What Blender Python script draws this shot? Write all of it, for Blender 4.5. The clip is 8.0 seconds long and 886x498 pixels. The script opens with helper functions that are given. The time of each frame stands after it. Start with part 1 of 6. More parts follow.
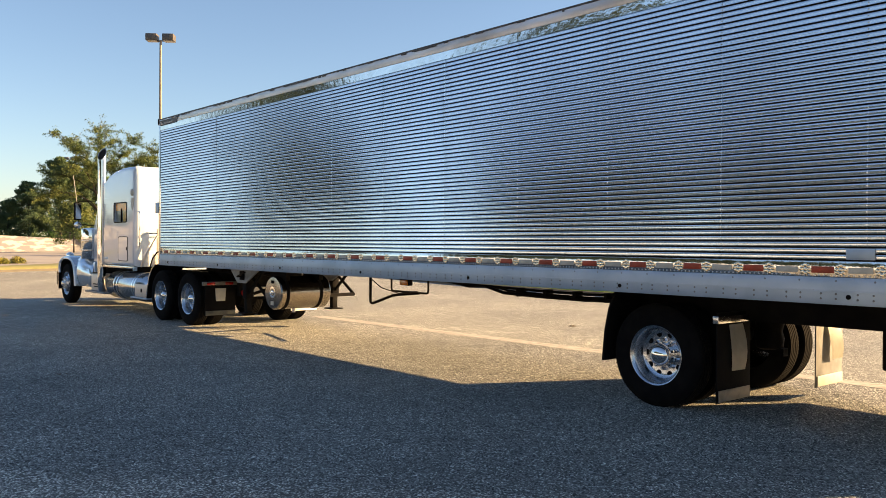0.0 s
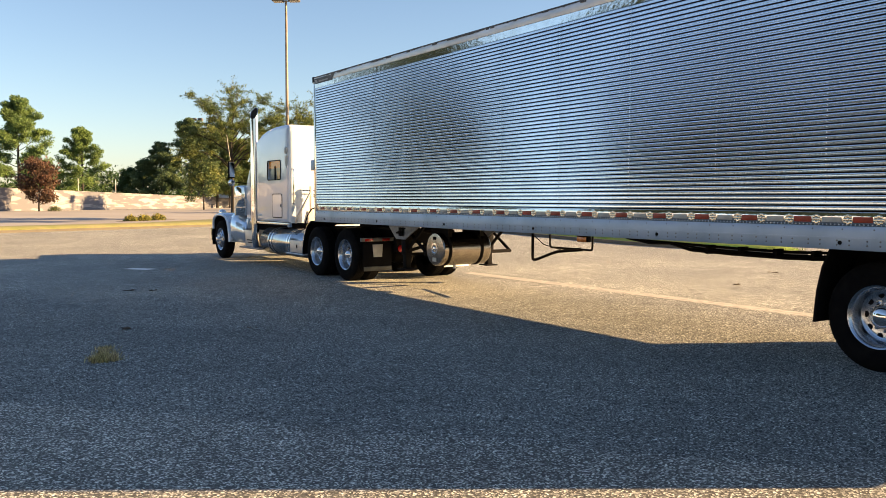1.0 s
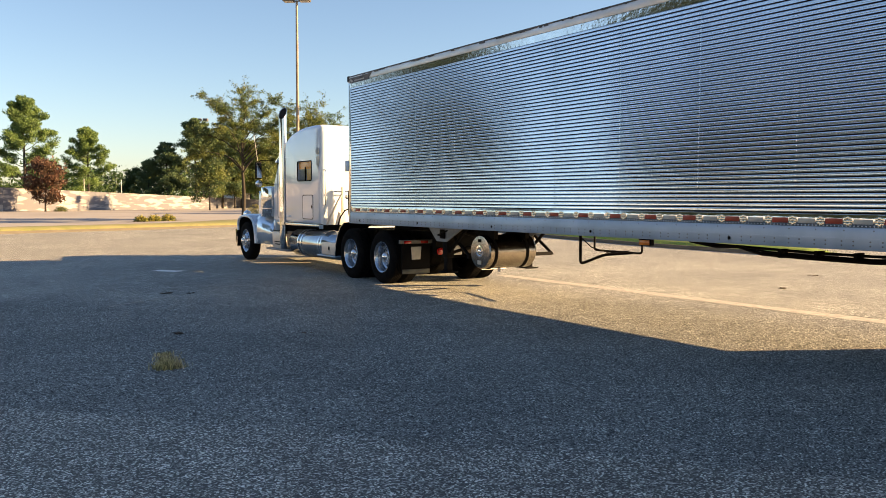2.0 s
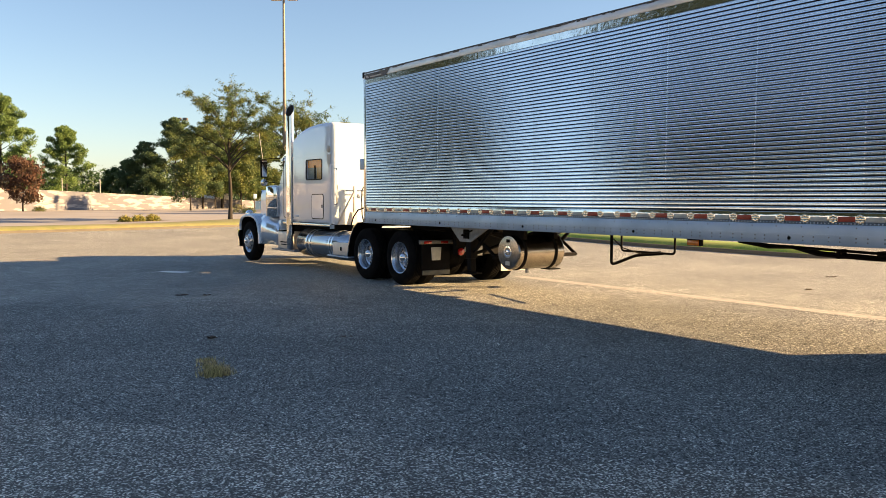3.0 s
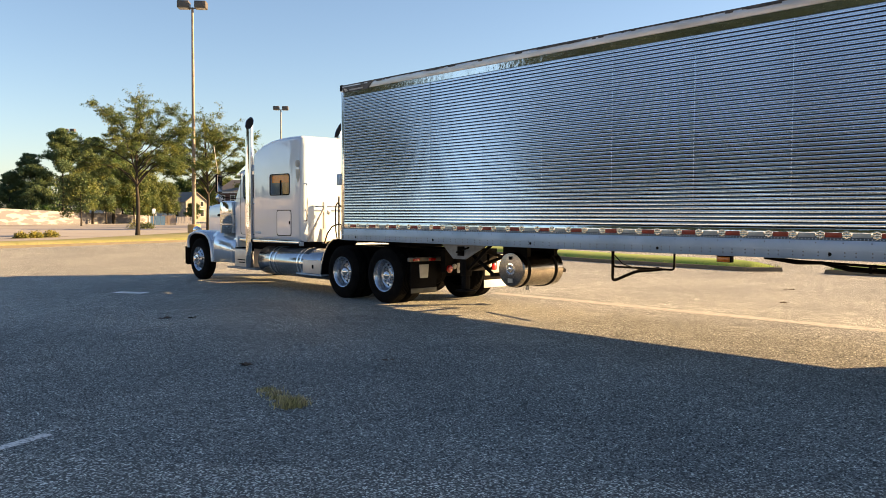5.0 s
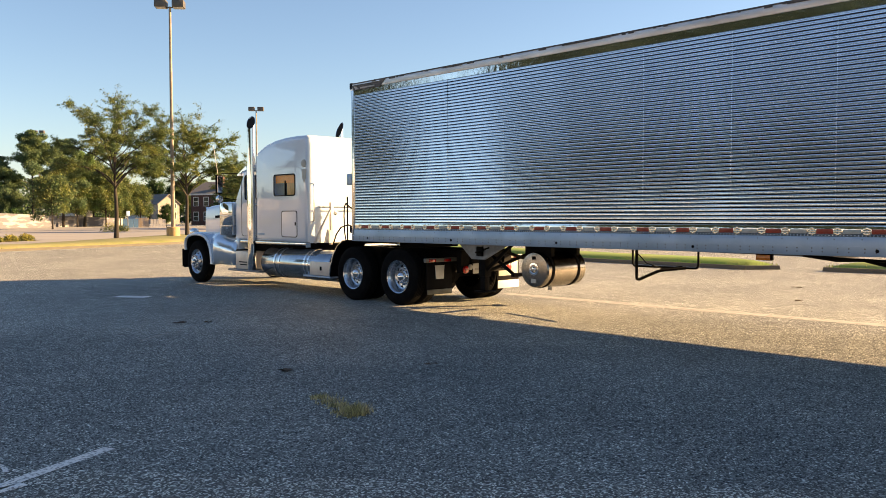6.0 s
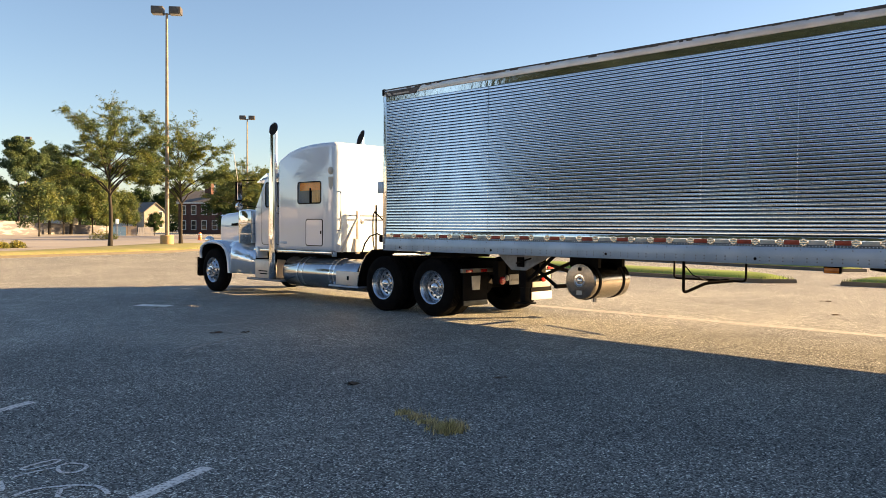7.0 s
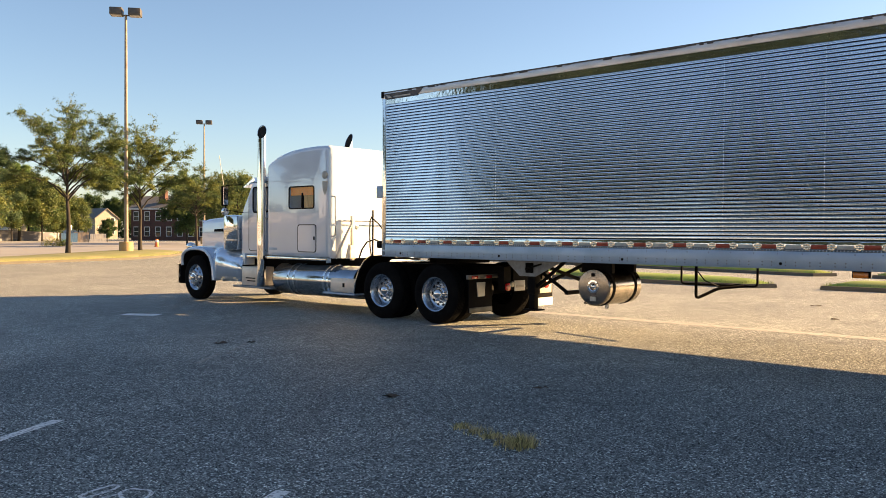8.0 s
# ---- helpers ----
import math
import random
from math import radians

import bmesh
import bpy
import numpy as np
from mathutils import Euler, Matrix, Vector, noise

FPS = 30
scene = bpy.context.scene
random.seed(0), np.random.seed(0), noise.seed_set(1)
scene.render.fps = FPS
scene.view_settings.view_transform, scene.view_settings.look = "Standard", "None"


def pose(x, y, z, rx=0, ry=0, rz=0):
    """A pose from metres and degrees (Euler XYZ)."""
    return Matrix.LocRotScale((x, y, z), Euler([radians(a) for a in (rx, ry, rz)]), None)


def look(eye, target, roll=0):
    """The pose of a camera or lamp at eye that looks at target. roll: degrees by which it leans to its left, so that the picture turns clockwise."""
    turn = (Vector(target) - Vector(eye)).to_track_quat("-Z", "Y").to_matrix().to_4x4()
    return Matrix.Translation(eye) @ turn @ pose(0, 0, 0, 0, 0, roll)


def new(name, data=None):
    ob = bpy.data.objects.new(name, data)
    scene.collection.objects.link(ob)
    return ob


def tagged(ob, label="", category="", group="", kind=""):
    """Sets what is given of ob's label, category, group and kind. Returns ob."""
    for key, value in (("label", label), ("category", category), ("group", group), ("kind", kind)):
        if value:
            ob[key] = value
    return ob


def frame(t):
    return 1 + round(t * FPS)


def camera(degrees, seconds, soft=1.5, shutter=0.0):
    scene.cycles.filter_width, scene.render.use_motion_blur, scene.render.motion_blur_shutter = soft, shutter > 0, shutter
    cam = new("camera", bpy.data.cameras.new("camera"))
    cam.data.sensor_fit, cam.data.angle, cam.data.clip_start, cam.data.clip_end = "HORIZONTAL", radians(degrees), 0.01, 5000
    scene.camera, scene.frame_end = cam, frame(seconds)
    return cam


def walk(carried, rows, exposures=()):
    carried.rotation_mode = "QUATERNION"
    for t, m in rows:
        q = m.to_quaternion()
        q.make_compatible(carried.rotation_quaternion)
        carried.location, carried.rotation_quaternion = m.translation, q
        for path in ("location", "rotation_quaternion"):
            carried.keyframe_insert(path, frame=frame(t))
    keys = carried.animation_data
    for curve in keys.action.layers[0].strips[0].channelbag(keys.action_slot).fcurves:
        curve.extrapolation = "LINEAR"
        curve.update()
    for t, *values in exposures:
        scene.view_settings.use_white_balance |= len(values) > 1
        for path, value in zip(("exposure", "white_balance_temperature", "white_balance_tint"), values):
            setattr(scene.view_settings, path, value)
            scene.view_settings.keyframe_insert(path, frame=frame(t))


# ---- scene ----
cam = camera(56.0, 8.0, soft=0.7)
PATH = [
    (0, (-0.388, 0.618, 1.616), (0.92, 2.131, 1.602), 0.3),
    (0.5, (-0.645, 1.03, 1.63), (0.472, 2.689, 1.579), -0.1),
    (1, (-0.947, 1.299, 1.609), (0.148, 2.968, 1.489), 0.0),
    (1.5, (-1.136, 1.625, 1.62), (-0.039, 3.292, 1.491), 0.1),
    (2, (-1.391, 1.927, 1.622), (-0.299, 3.598, 1.504), 0.1),
    (3.3, (-2.023, 2.871, 1.586), (-0.836, 4.476, 1.472), 0.4),
    (3.5, (-2.168, 2.981, 1.614), (-0.893, 4.518, 1.502), 0.6),
    (4, (-2.403, 3.343, 1.595), (-1.092, 4.85, 1.497), 0.5),
    (4.5, (-2.718, 3.648, 1.612), (-1.406, 5.154, 1.529), 0.2),
    (5, (-3.001, 3.956, 1.617), (-1.664, 5.442, 1.537), 0.2),
    (6.5, (-3.587, 5.091, 1.583), (-2.186, 6.516, 1.514), -0.1),
    (7, (-3.815, 5.533, 1.566), (-2.402, 6.948, 1.515), 0.4),
    (7.5, (-4.018, 5.912, 1.561), (-2.585, 7.307, 1.517), 0.8),
    (8, (-4.17, 6.365, 1.552), (-2.682, 7.701, 1.516), 0.3),
]
walk(cam, [(t, look(eye, target, roll)) for t, eye, target, roll in PATH])

# ---- world, sun, exposure ----
SUN_AZ, SUN_EL = radians(122.6), radians(18.3)   # clockwise from +y
world = bpy.data.worlds.new("sky")
scene.world = world
world.use_nodes = True
wn = world.node_tree.nodes
sky = wn.new("ShaderNodeTexSky")
sky.sky_type = "NISHITA"
sky.sun_disc = False
sky.sun_elevation, sky.sun_rotation = SUN_EL, SUN_AZ
sky.air_density, sky.dust_density, sky.ozone_density = 0.95, 0.55, 2.8
wn["Background"].inputs["Strength"].default_value = 0.057
tint = wn.new("ShaderNodeMix")
tint.data_type, tint.blend_type = "RGBA", "MULTIPLY"
tint.inputs[0].default_value = 1.0
tint.inputs[7].default_value = (1.13, 1.01, 0.945, 1)     # clear morning air
world.node_tree.links.new(sky.outputs["Color"], tint.inputs[6])
world.node_tree.links.new(tint.outputs[2], wn["Background"].inputs["Color"])

sun_data = bpy.data.lights.new("sun", "SUN")
sun_data.energy, sun_data.angle, sun_data.color = 6.1, radians(0.53), (1.0, 0.63, 0.29)
sun = new("sun", sun_data)
sun_dir = Vector((math.sin(SUN_AZ) * math.cos(SUN_EL), math.cos(SUN_AZ) * math.cos(SUN_EL), math.sin(SUN_EL)))
sun.matrix_world = look(sun_dir * 60 + Vector((7, 10, 0)), (7, 10, 0))
scene.view_settings.exposure = 1.89


# ---- materials ----
def material(name, color, rough=0.5, metal=0.0, color2=None, scale=8.0, fine=90.0, bump=0.0, island=0.0, rough_var=0.0,
             coat=0.0, per_object=0.0, transmission=0.0, stretch=(1, 1, 1), mix_low=0.4, mix_high=0.65):
    m = bpy.data.materials.new(name)
    m.use_nodes = True
    n, l = m.node_tree.nodes, m.node_tree.links
    p = n["Principled BSDF"]
    p.inputs["Roughness"].default_value, p.inputs["Metallic"].default_value = rough, metal
    p.inputs["Coat Weight"].default_value, p.inputs["Coat Roughness"].default_value = coat, 0.04
    p.inputs["Transmission Weight"].default_value = transmission
    if color2 is None:
        color2 = tuple(c * 0.82 for c in color)
    co = n.new("ShaderNodeTexCoord")
    mp = n.new("ShaderNodeMapping")
    mp.inputs["Scale"].default_value = stretch
    l.new(co.outputs["Object"], mp.inputs["Vector"])
    big = n.new("ShaderNodeTexNoise")
    big.inputs["Scale"].default_value, big.inputs["Detail"].default_value = scale, 6
    small = n.new("ShaderNodeTexNoise")
    small.inputs["Scale"].default_value, small.inputs["Detail"].default_value = fine, 3
    for t in (big, small):
        l.new(mp.outputs["Vector"], t.inputs["Vector"])
    ramp = n.new("ShaderNodeMapRange")
    ramp.inputs["From Min"].default_value, ramp.inputs["From Max"].default_value = mix_low, mix_high
    l.new(big.outputs["Fac"], ramp.inputs["Value"])
    mix = n.new("ShaderNodeMix")
    mix.data_type = "RGBA"
    mix.inputs[6].default_value, mix.inputs[7].default_value = (*color, 1), (*color2, 1)
    l.new(ramp.outputs["Result"], mix.inputs[0])
    out = mix.outputs[2]
    if island or per_object:
        src = n.new("ShaderNodeNewGeometry" if island else "ShaderNodeObjectInfo")
        var = n.new("ShaderNodeMapRange")
        amount = island or per_object
        var.inputs["To Min"].default_value, var.inputs["To Max"].default_value = 1 - amount, 1 + amount
        l.new(src.outputs["Random Per Island" if island else "Random"], var.inputs["Value"])
        hsv = n.new("ShaderNodeHueSaturation")
        l.new(var.outputs["Result"], hsv.inputs["Value"])
        l.new(out, hsv.inputs["Color"])
        out = hsv.outputs["Color"]
    l.new(out, p.inputs["Base Color"])
    if rough_var:
        rr = n.new("ShaderNodeMapRange")
        rr.inputs["To Min"].default_value, rr.inputs["To Max"].default_value = max(0.02, rough - rough_var), rough + rough_var
        l.new(big.outputs["Fac"], rr.inputs["Value"])
        l.new(rr.outputs["Result"], p.inputs["Roughness"])
    if bump:
        b = n.new("ShaderNodeBump")
        b.inputs["Strength"].default_value, b.inputs["Distance"].default_value = bump, 0.01
        l.new(small.outputs["Fac"], b.inputs["Height"])
        l.new(b.outputs["Normal"], p.inputs["Normal"])
    return m


def asphalt_material():
    m = material("asphalt", (0.200, 0.209, 0.192), 0.70, color2=(0.272, 0.279, 0.252), scale=0.35, fine=60)
    n, l = m.node_tree.nodes, m.node_tree.links
    p = n["Principled BSDF"]
    base = p.inputs["Base Color"].links[0].from_socket
    co = n.new("ShaderNodeTexCoord")
    grit = n.new("ShaderNodeTexVoronoi")
    grit.inputs["Scale"].default_value = 88
    l.new(co.outputs["Object"], grit.inputs["Vector"])
    speck = n.new("ShaderNodeMapRange")
    speck.inputs["To Min"].default_value, speck.inputs["To Max"].default_value = 0.22, 4.1
    sep = n.new("ShaderNodeSeparateColor")
    l.new(grit.outputs["Color"], sep.inputs["Color"])
    few = n.new("ShaderNodeMath")
    few.operation = "POWER"
    few.inputs[1].default_value = 4.2
    l.new(sep.outputs["Red"], few.inputs[0])
    l.new(few.outputs["Value"], speck.inputs["Value"])
    p.inputs["Sheen Weight"].default_value, p.inputs["Sheen Roughness"].default_value = 0.02, 0.4
    mid = n.new("ShaderNodeTexNoise")
    mid.inputs["Scale"].default_value, mid.inputs["Detail"].default_value = 2.2, 5
    l.new(co.outputs["Object"], mid.inputs["Vector"])
    wear = n.new("ShaderNodeMapRange")
    wear.inputs["From Min"].default_value, wear.inputs["From Max"].default_value = 0.3, 0.7
    wear.inputs["To Min"].default_value, wear.inputs["To Max"].default_value = 0.82, 1.15
    l.new(mid.outputs["Fac"], wear.inputs["Value"])
    mul = n.new("ShaderNodeMath")
    mul.operation = "MULTIPLY"
    l.new(speck.outputs["Result"], mul.inputs[0])
    l.new(wear.outputs["Result"], mul.inputs[1])
    hsv = n.new("ShaderNodeHueSaturation")
    l.new(mul.outputs["Value"], hsv.inputs["Value"])
    l.new(base, hsv.inputs["Color"])
    l.new(hsv.outputs["Color"], p.inputs["Base Color"])
    b = n.new("ShaderNodeBump")
    b.inputs["Strength"].default_value, b.inputs["Distance"].default_value = 0.38, 0.010
    l.new(grit.outputs["Distance"], b.inputs["Height"])
    l.new(b.outputs["Normal"], p.inputs["Normal"])
    return m


M_ASPHALT = asphalt_material()
M_PALELOT = material("pale asphalt", (0.305, 0.295, 0.285), 0.85, color2=(0.25, 0.24, 0.23), scale=0.12, fine=30, bump=0.3)
M_PAINTLINE = material("worn road paint", (0.82, 0.80, 0.76), 0.85, color2=(0.20, 0.20, 0.185), scale=42, fine=120, bump=0.5, mix_low=0.50, mix_high=0.66)
# white raised to stand in for sun falling on the short dash
M_PAINTLIT = material("sun brightened road paint", (0.86, 0.85, 0.82), 0.8, color2=(0.45, 0.43, 0.40), scale=9, fine=50, bump=0.3, mix_low=0.52, mix_high=0.68)
M_STONE = material("asphalt aggregate", (0.125, 0.133, 0.123), 0.65, color2=(0.172, 0.179, 0.164), scale=0.35, fine=200, island=0.97)
M_PAINTFAINT = material("nearly gone road paint", (0.42, 0.40, 0.36), 0.85, color2=(0.215, 0.20, 0.172), scale=7, fine=50, bump=0.3, mix_low=0.42, mix_high=0.50)
M_PAINTOLD = material("old faded road paint", (0.44, 0.425, 0.395), 0.85, color2=(0.29, 0.277, 0.25), scale=9, fine=50, bump=0.3)
M_BOX = material("dull box metal", (0.74, 0.66, 0.57), 0.4, 0.2, color2=(0.62, 0.55, 0.47), scale=4, fine=40, bump=0.05)
M_SPRAY = material("broken spray paint", (0.78, 0.77, 0.74), 0.85, color2=(0.22, 0.215, 0.20), scale=60, fine=90, bump=0.3, mix_low=0.48, mix_high=0.62)
M_PATCH = material("tar patch", (0.06, 0.058, 0.055), 0.7, scale=4, fine=60, bump=0.4)
M_GRASS = material("lawn grass", (0.14, 0.235, 0.028), 0.9, color2=(0.23, 0.265, 0.052), scale=0.8, fine=25, bump=0.3)
M_DRYGRASS = material("dry lawn grass", (0.17, 0.185, 0.060), 0.9, color2=(0.24, 0.225, 0.10), scale=0.8, fine=25, bump=0.3)
M_BLADE = material("grass blades", (0.42, 0.37, 0.17), 0.85, color2=(0.56, 0.46, 0.27), scale=5, island=0.6)
M_KERB = material("kerb concrete", (0.10, 0.092, 0.075), 0.9, scale=2, fine=60, bump=0.3)
M_MULCH = material("mulch soil", (0.10, 0.065, 0.04), 0.95, scale=3, fine=30, bump=0.6)
# grey and pale patches put the trees' dappled shade into the wall colour
M_WALL = material("wall paint with shade dapples", (0.115, 0.12, 0.145), 0.85, color2=(0.285, 0.28, 0.285), scale=0.9, fine=12, bump=0.2, stretch=(0.45, 0.45, 2.0), mix_low=0.48, mix_high=0.56)
M_BARK = material("bark", (0.034, 0.029, 0.024), 0.95, color2=(0.020, 0.017, 0.014), scale=3, fine=18, bump=0.8, stretch=(1, 1, 0.25))
M_LEAF = material("locust leaves", (0.078, 0.126, 0.047), 0.6, color2=(0.158, 0.180, 0.043), scale=0.5, island=0.45)
M_LEAFDARK = material("dark leaves", (0.035, 0.075, 0.020), 0.6, color2=(0.06, 0.10, 0.025), scale=0.4, island=0.45)
M_LEAFMID = material("dark pine needles", (0.085, 0.14, 0.065), 0.65, color2=(0.13, 0.18, 0.07), scale=0.4, island=0.45)
M_LEAFDEEP = material("grey green leaves", (0.011, 0.029, 0.027), 0.7, color2=(0.018, 0.041, 0.038), scale=0.4, island=0.4)
M_LEAFPINE = material("pine needles", (0.17, 0.26, 0.075), 0.65, color2=(0.10, 0.17, 0.055), scale=0.4, island=0.45)
M_LEAFRED = material("rust red leaves", (0.11, 0.055, 0.035), 0.65, color2=(0.06, 0.045, 0.028), scale=0.6, island=0.4)
M_LEAFYEL = material("yellow green shrub", (0.42, 0.38, 0.09), 0.7, color2=(0.16, 0.18, 0.05), scale=1.5, island=0.4)
M_STEEL = material("polished corrugated steel", (0.71, 0.725, 0.735), 0.11, 1.0, color2=(0.61, 0.625, 0.635), scale=1.2, fine=35, bump=0.012, rough_var=0.05)
# near-black stands in for the shade inside the trailer's grooves
M_GROOVESHADE = material("black shade of the grooves", (0.004, 0.004, 0.005), 0.9, color2=(0.009, 0.0085, 0.008), scale=4)
# dark base stands in for the small shadows of the rail rivets
M_RIVET = material("grey metal for plates and shaded rivets", (0.20, 0.22, 0.25), 0.45, 0.6, scale=20)
M_GOLD = material("pale gold rosette", (0.84, 0.74, 0.58), 0.22, 1.0, scale=20)
M_STORE = material("pale blue grey store wall", (0.38, 0.43, 0.56), 0.85, color2=(0.31, 0.35, 0.46), scale=0.3)
M_STEELFLAT = material("polished flat steel", (0.72, 0.71, 0.69), 0.08, 1.0, color2=(0.62, 0.61, 0.58), scale=5, fine=11, bump=0.22, rough_var=0.05)
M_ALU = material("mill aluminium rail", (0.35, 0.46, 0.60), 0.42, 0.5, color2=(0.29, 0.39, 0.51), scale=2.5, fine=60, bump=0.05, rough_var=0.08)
M_TOPRAIL = material("scuffed top rail", (0.72, 0.74, 0.77), 0.35, 0.5, color2=(0.46, 0.46, 0.46), scale=3, fine=40, bump=0.2, stretch=(1, 0.3, 1))
M_CHROME = material("chrome", (0.78, 0.78, 0.78), 0.025, 1.0, color2=(0.8, 0.8, 0.8), scale=6, fine=20, bump=0.005)
M_BRUSHED = material("brushed aluminium", (0.58, 0.60, 0.63), 0.20, 1.0, color2=(0.48, 0.50, 0.53), scale=4, fine=70, bump=0.04, rough_var=0.06)
M_WHEEL = material("polished wheel alloy", (0.52, 0.56, 0.61), 0.24, 1.0, color2=(0.40, 0.43, 0.47), scale=9, fine=60, bump=0.04, rough_var=0.05)
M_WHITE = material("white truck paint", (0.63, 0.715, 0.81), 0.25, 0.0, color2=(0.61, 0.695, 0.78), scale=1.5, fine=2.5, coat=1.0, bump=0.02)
M_WHITE.node_tree.nodes["Principled BSDF"].inputs["Coat IOR"].default_value = 2.0
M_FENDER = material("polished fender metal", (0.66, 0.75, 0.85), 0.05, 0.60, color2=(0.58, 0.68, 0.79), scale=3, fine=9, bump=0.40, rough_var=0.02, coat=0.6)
M_TANK = material("polished tank metal", (0.46, 0.48, 0.51), 0.13, 1.0, color2=(0.38, 0.40, 0.42), scale=4, fine=6, bump=0.06, rough_var=0.04)
M_TANKOLD = material("grimy tank metal", (0.30, 0.275, 0.245), 0.22, 1.0, color2=(0.22, 0.20, 0.18), scale=4, fine=40, bump=0.05, rough_var=0.06)
M_STRIP = material("dull beige flap strip", (0.22, 0.20, 0.17), 0.6, 0.2, color2=(0.15, 0.14, 0.12), scale=9)
M_PALEFLAP = material("pale flap rubber", (0.19, 0.20, 0.21), 0.7, color2=(0.12, 0.125, 0.13), scale=5, fine=40, bump=0.2)
M_WEIGHT = material("shaded flap weight", (0.085, 0.088, 0.072), 0.6, 0.2, color2=(0.055, 0.056, 0.048), scale=9)
M_BLACK = material("black chassis paint", (0.004, 0.004, 0.005), 0.7, color2=(0.008, 0.0075, 0.007), scale=6, fine=80, bump=0.15)
M_RUBBER = material("tyre rubber", (0.0045, 0.0045, 0.005), 0.95, color2=(0.008, 0.0078, 0.0075), scale=7, fine=70, bump=0.2)
M_FLAP = material("rubber mudflap", (0.005, 0.005, 0.0055), 0.85, color2=(0.009, 0.0085, 0.008), scale=4, fine=40, bump=0.2)
M_RED = material("red reflective tape", (0.33, 0.035, 0.012), 0.4, color2=(0.25, 0.03, 0.012), scale=8)
M_WTAPE = material("white reflective tape", (0.46, 0.46, 0.41), 0.4, color2=(0.38, 0.38, 0.34), scale=8)
M_AMBER = material("amber lens", (0.55, 0.17, 0.015), 0.2, color2=(0.45, 0.12, 0.01), scale=12, coat=0.6)
M_REDLENS = material("red lens", (0.40, 0.012, 0.010), 0.15, color2=(0.3, 0.01, 0.01), scale=12, coat=0.6)
M_GLASS = material("window glass", (0.98, 0.98, 0.98), 0.02, transmission=1.0, color2=(0.97, 0.98, 0.98))
M_GLASS.node_tree.nodes["Principled BSDF"].inputs["IOR"].default_value = 1.18
M_MIRROR = material("mirror glass", (0.9, 0.9, 0.9), 0.01, 1.0)
M_CURTAIN = material("tan curtain", (0.78, 0.50, 0.20), 0.9, color2=(0.62, 0.37, 0.14), scale=14, stretch=(1, 3, 0.3))
M_ORANGE = material("orange valance", (1.0, 0.42, 0.09), 0.8, color2=(0.95, 0.36, 0.07), scale=8)
M_DARK = material("dark cab interior", (0.03, 0.028, 0.026), 0.9)
M_DECAL = material("black decal", (0.025, 0.024, 0.024), 0.5, color2=(0.09, 0.08, 0.075), scale=8)
M_LETTER = material("pale lettering", (0.48, 0.46, 0.42), 0.6, scale=20)
M_POLE = material("weathered steel pole", (0.24, 0.21, 0.17), 0.6, 0.2, color2=(0.17, 0.14, 0.11), scale=2, fine=30, bump=0.05)
M_LAMP = material("bronze lamp box", (0.085, 0.078, 0.070), 0.5, scale=5)
M_LENS = material("lamp lens", (0.55, 0.53, 0.48), 0.25)
M_YELLOW = material("faded yellow concrete", (0.44, 0.29, 0.12), 0.85, color2=(0.36, 0.27, 0.17), scale=3, fine=30, bump=0.2)
M_BRICK = material("red brick", (0.105, 0.052, 0.042), 0.9, color2=(0.08, 0.042, 0.035), scale=2, fine=20, bump=0.3)
M_SIDING = material("cream siding", (0.30, 0.275, 0.24), 0.8, scale=1)
M_PALEGREY = material("pale grey siding", (0.46, 0.45, 0.44), 0.8, scale=1)
M_ROOF = material("grey shingle roof", (0.16, 0.15, 0.14), 0.9, scale=2, fine=20, bump=0.4)
M_TRIM = material("white trim paint", (0.75, 0.74, 0.71), 0.6, scale=2)
M_PANE = material("dark window pane", (0.03, 0.035, 0.04), 0.06, scale=1)
M_FENCE = material("weathered tan fence", (0.38, 0.30, 0.22), 0.9, scale=1.5, fine=20, bump=0.3)
M_BLUE = material("blue tarp panel", (0.10, 0.20, 0.34), 0.6, scale=2)
M_BARREL = material("orange barrel plastic", (0.80, 0.20, 0.06), 0.5, scale=3)

# the sheets' polish is dulled by a fine film of dust and brushing
n, l = M_STEEL.node_tree.nodes, M_STEEL.node_tree.links
film = n.new("ShaderNodeBsdfAnisotropic")
film.inputs["Roughness"].default_value = 0.5
l.new(n["Principled BSDF"].inputs["Base Color"].links[0].from_socket, film.inputs["Color"])
blend = n.new("ShaderNodeMixShader")
blend.inputs[0].default_value = 0.17
l.new(n["Principled BSDF"].outputs[0], blend.inputs[1])
l.new(film.outputs[0], blend.inputs[2])
l.new(blend.outputs[0], n["Material Output"].inputs["Surface"])

for dull in (M_BLACK, M_RUBBER, M_FLAP, M_DARK, M_GROOVESHADE):
    dull.node_tree.nodes["Principled BSDF"].inputs["Specular IOR Level"].default_value = 0.07

# thin leaves let part of the light through
for leafy in (M_LEAF, M_LEAFDARK, M_LEAFMID, M_LEAFDEEP, M_LEAFPINE, M_LEAFRED, M_LEAFYEL, M_BLADE):
    n, l = leafy.node_tree.nodes, leafy.node_tree.links
    p = n["Principled BSDF"]
    thin = n.new("ShaderNodeBsdfTranslucent")
    l.new(p.inputs["Base Color"].links[0].from_socket, thin.inputs["Color"])
    both = n.new("ShaderNodeMixShader")
    both.inputs[0].default_value = 0.45
    l.new(p.outputs[0], both.inputs[1])
    l.new(thin.outputs[0], both.inputs[2])
    l.new(both.outputs[0], n["Material Output"].inputs["Surface"])


# ---- builders ----
def thing(name, loc, label, category, group="", kind=""):
    ob = new(name)
    ob.location = loc
    return tagged(ob, label, category, group, kind)


def origin_of(ob):
    p = Vector((0, 0, 0))
    while ob is not None:
        p += ob.location
        ob = ob.parent
    return p


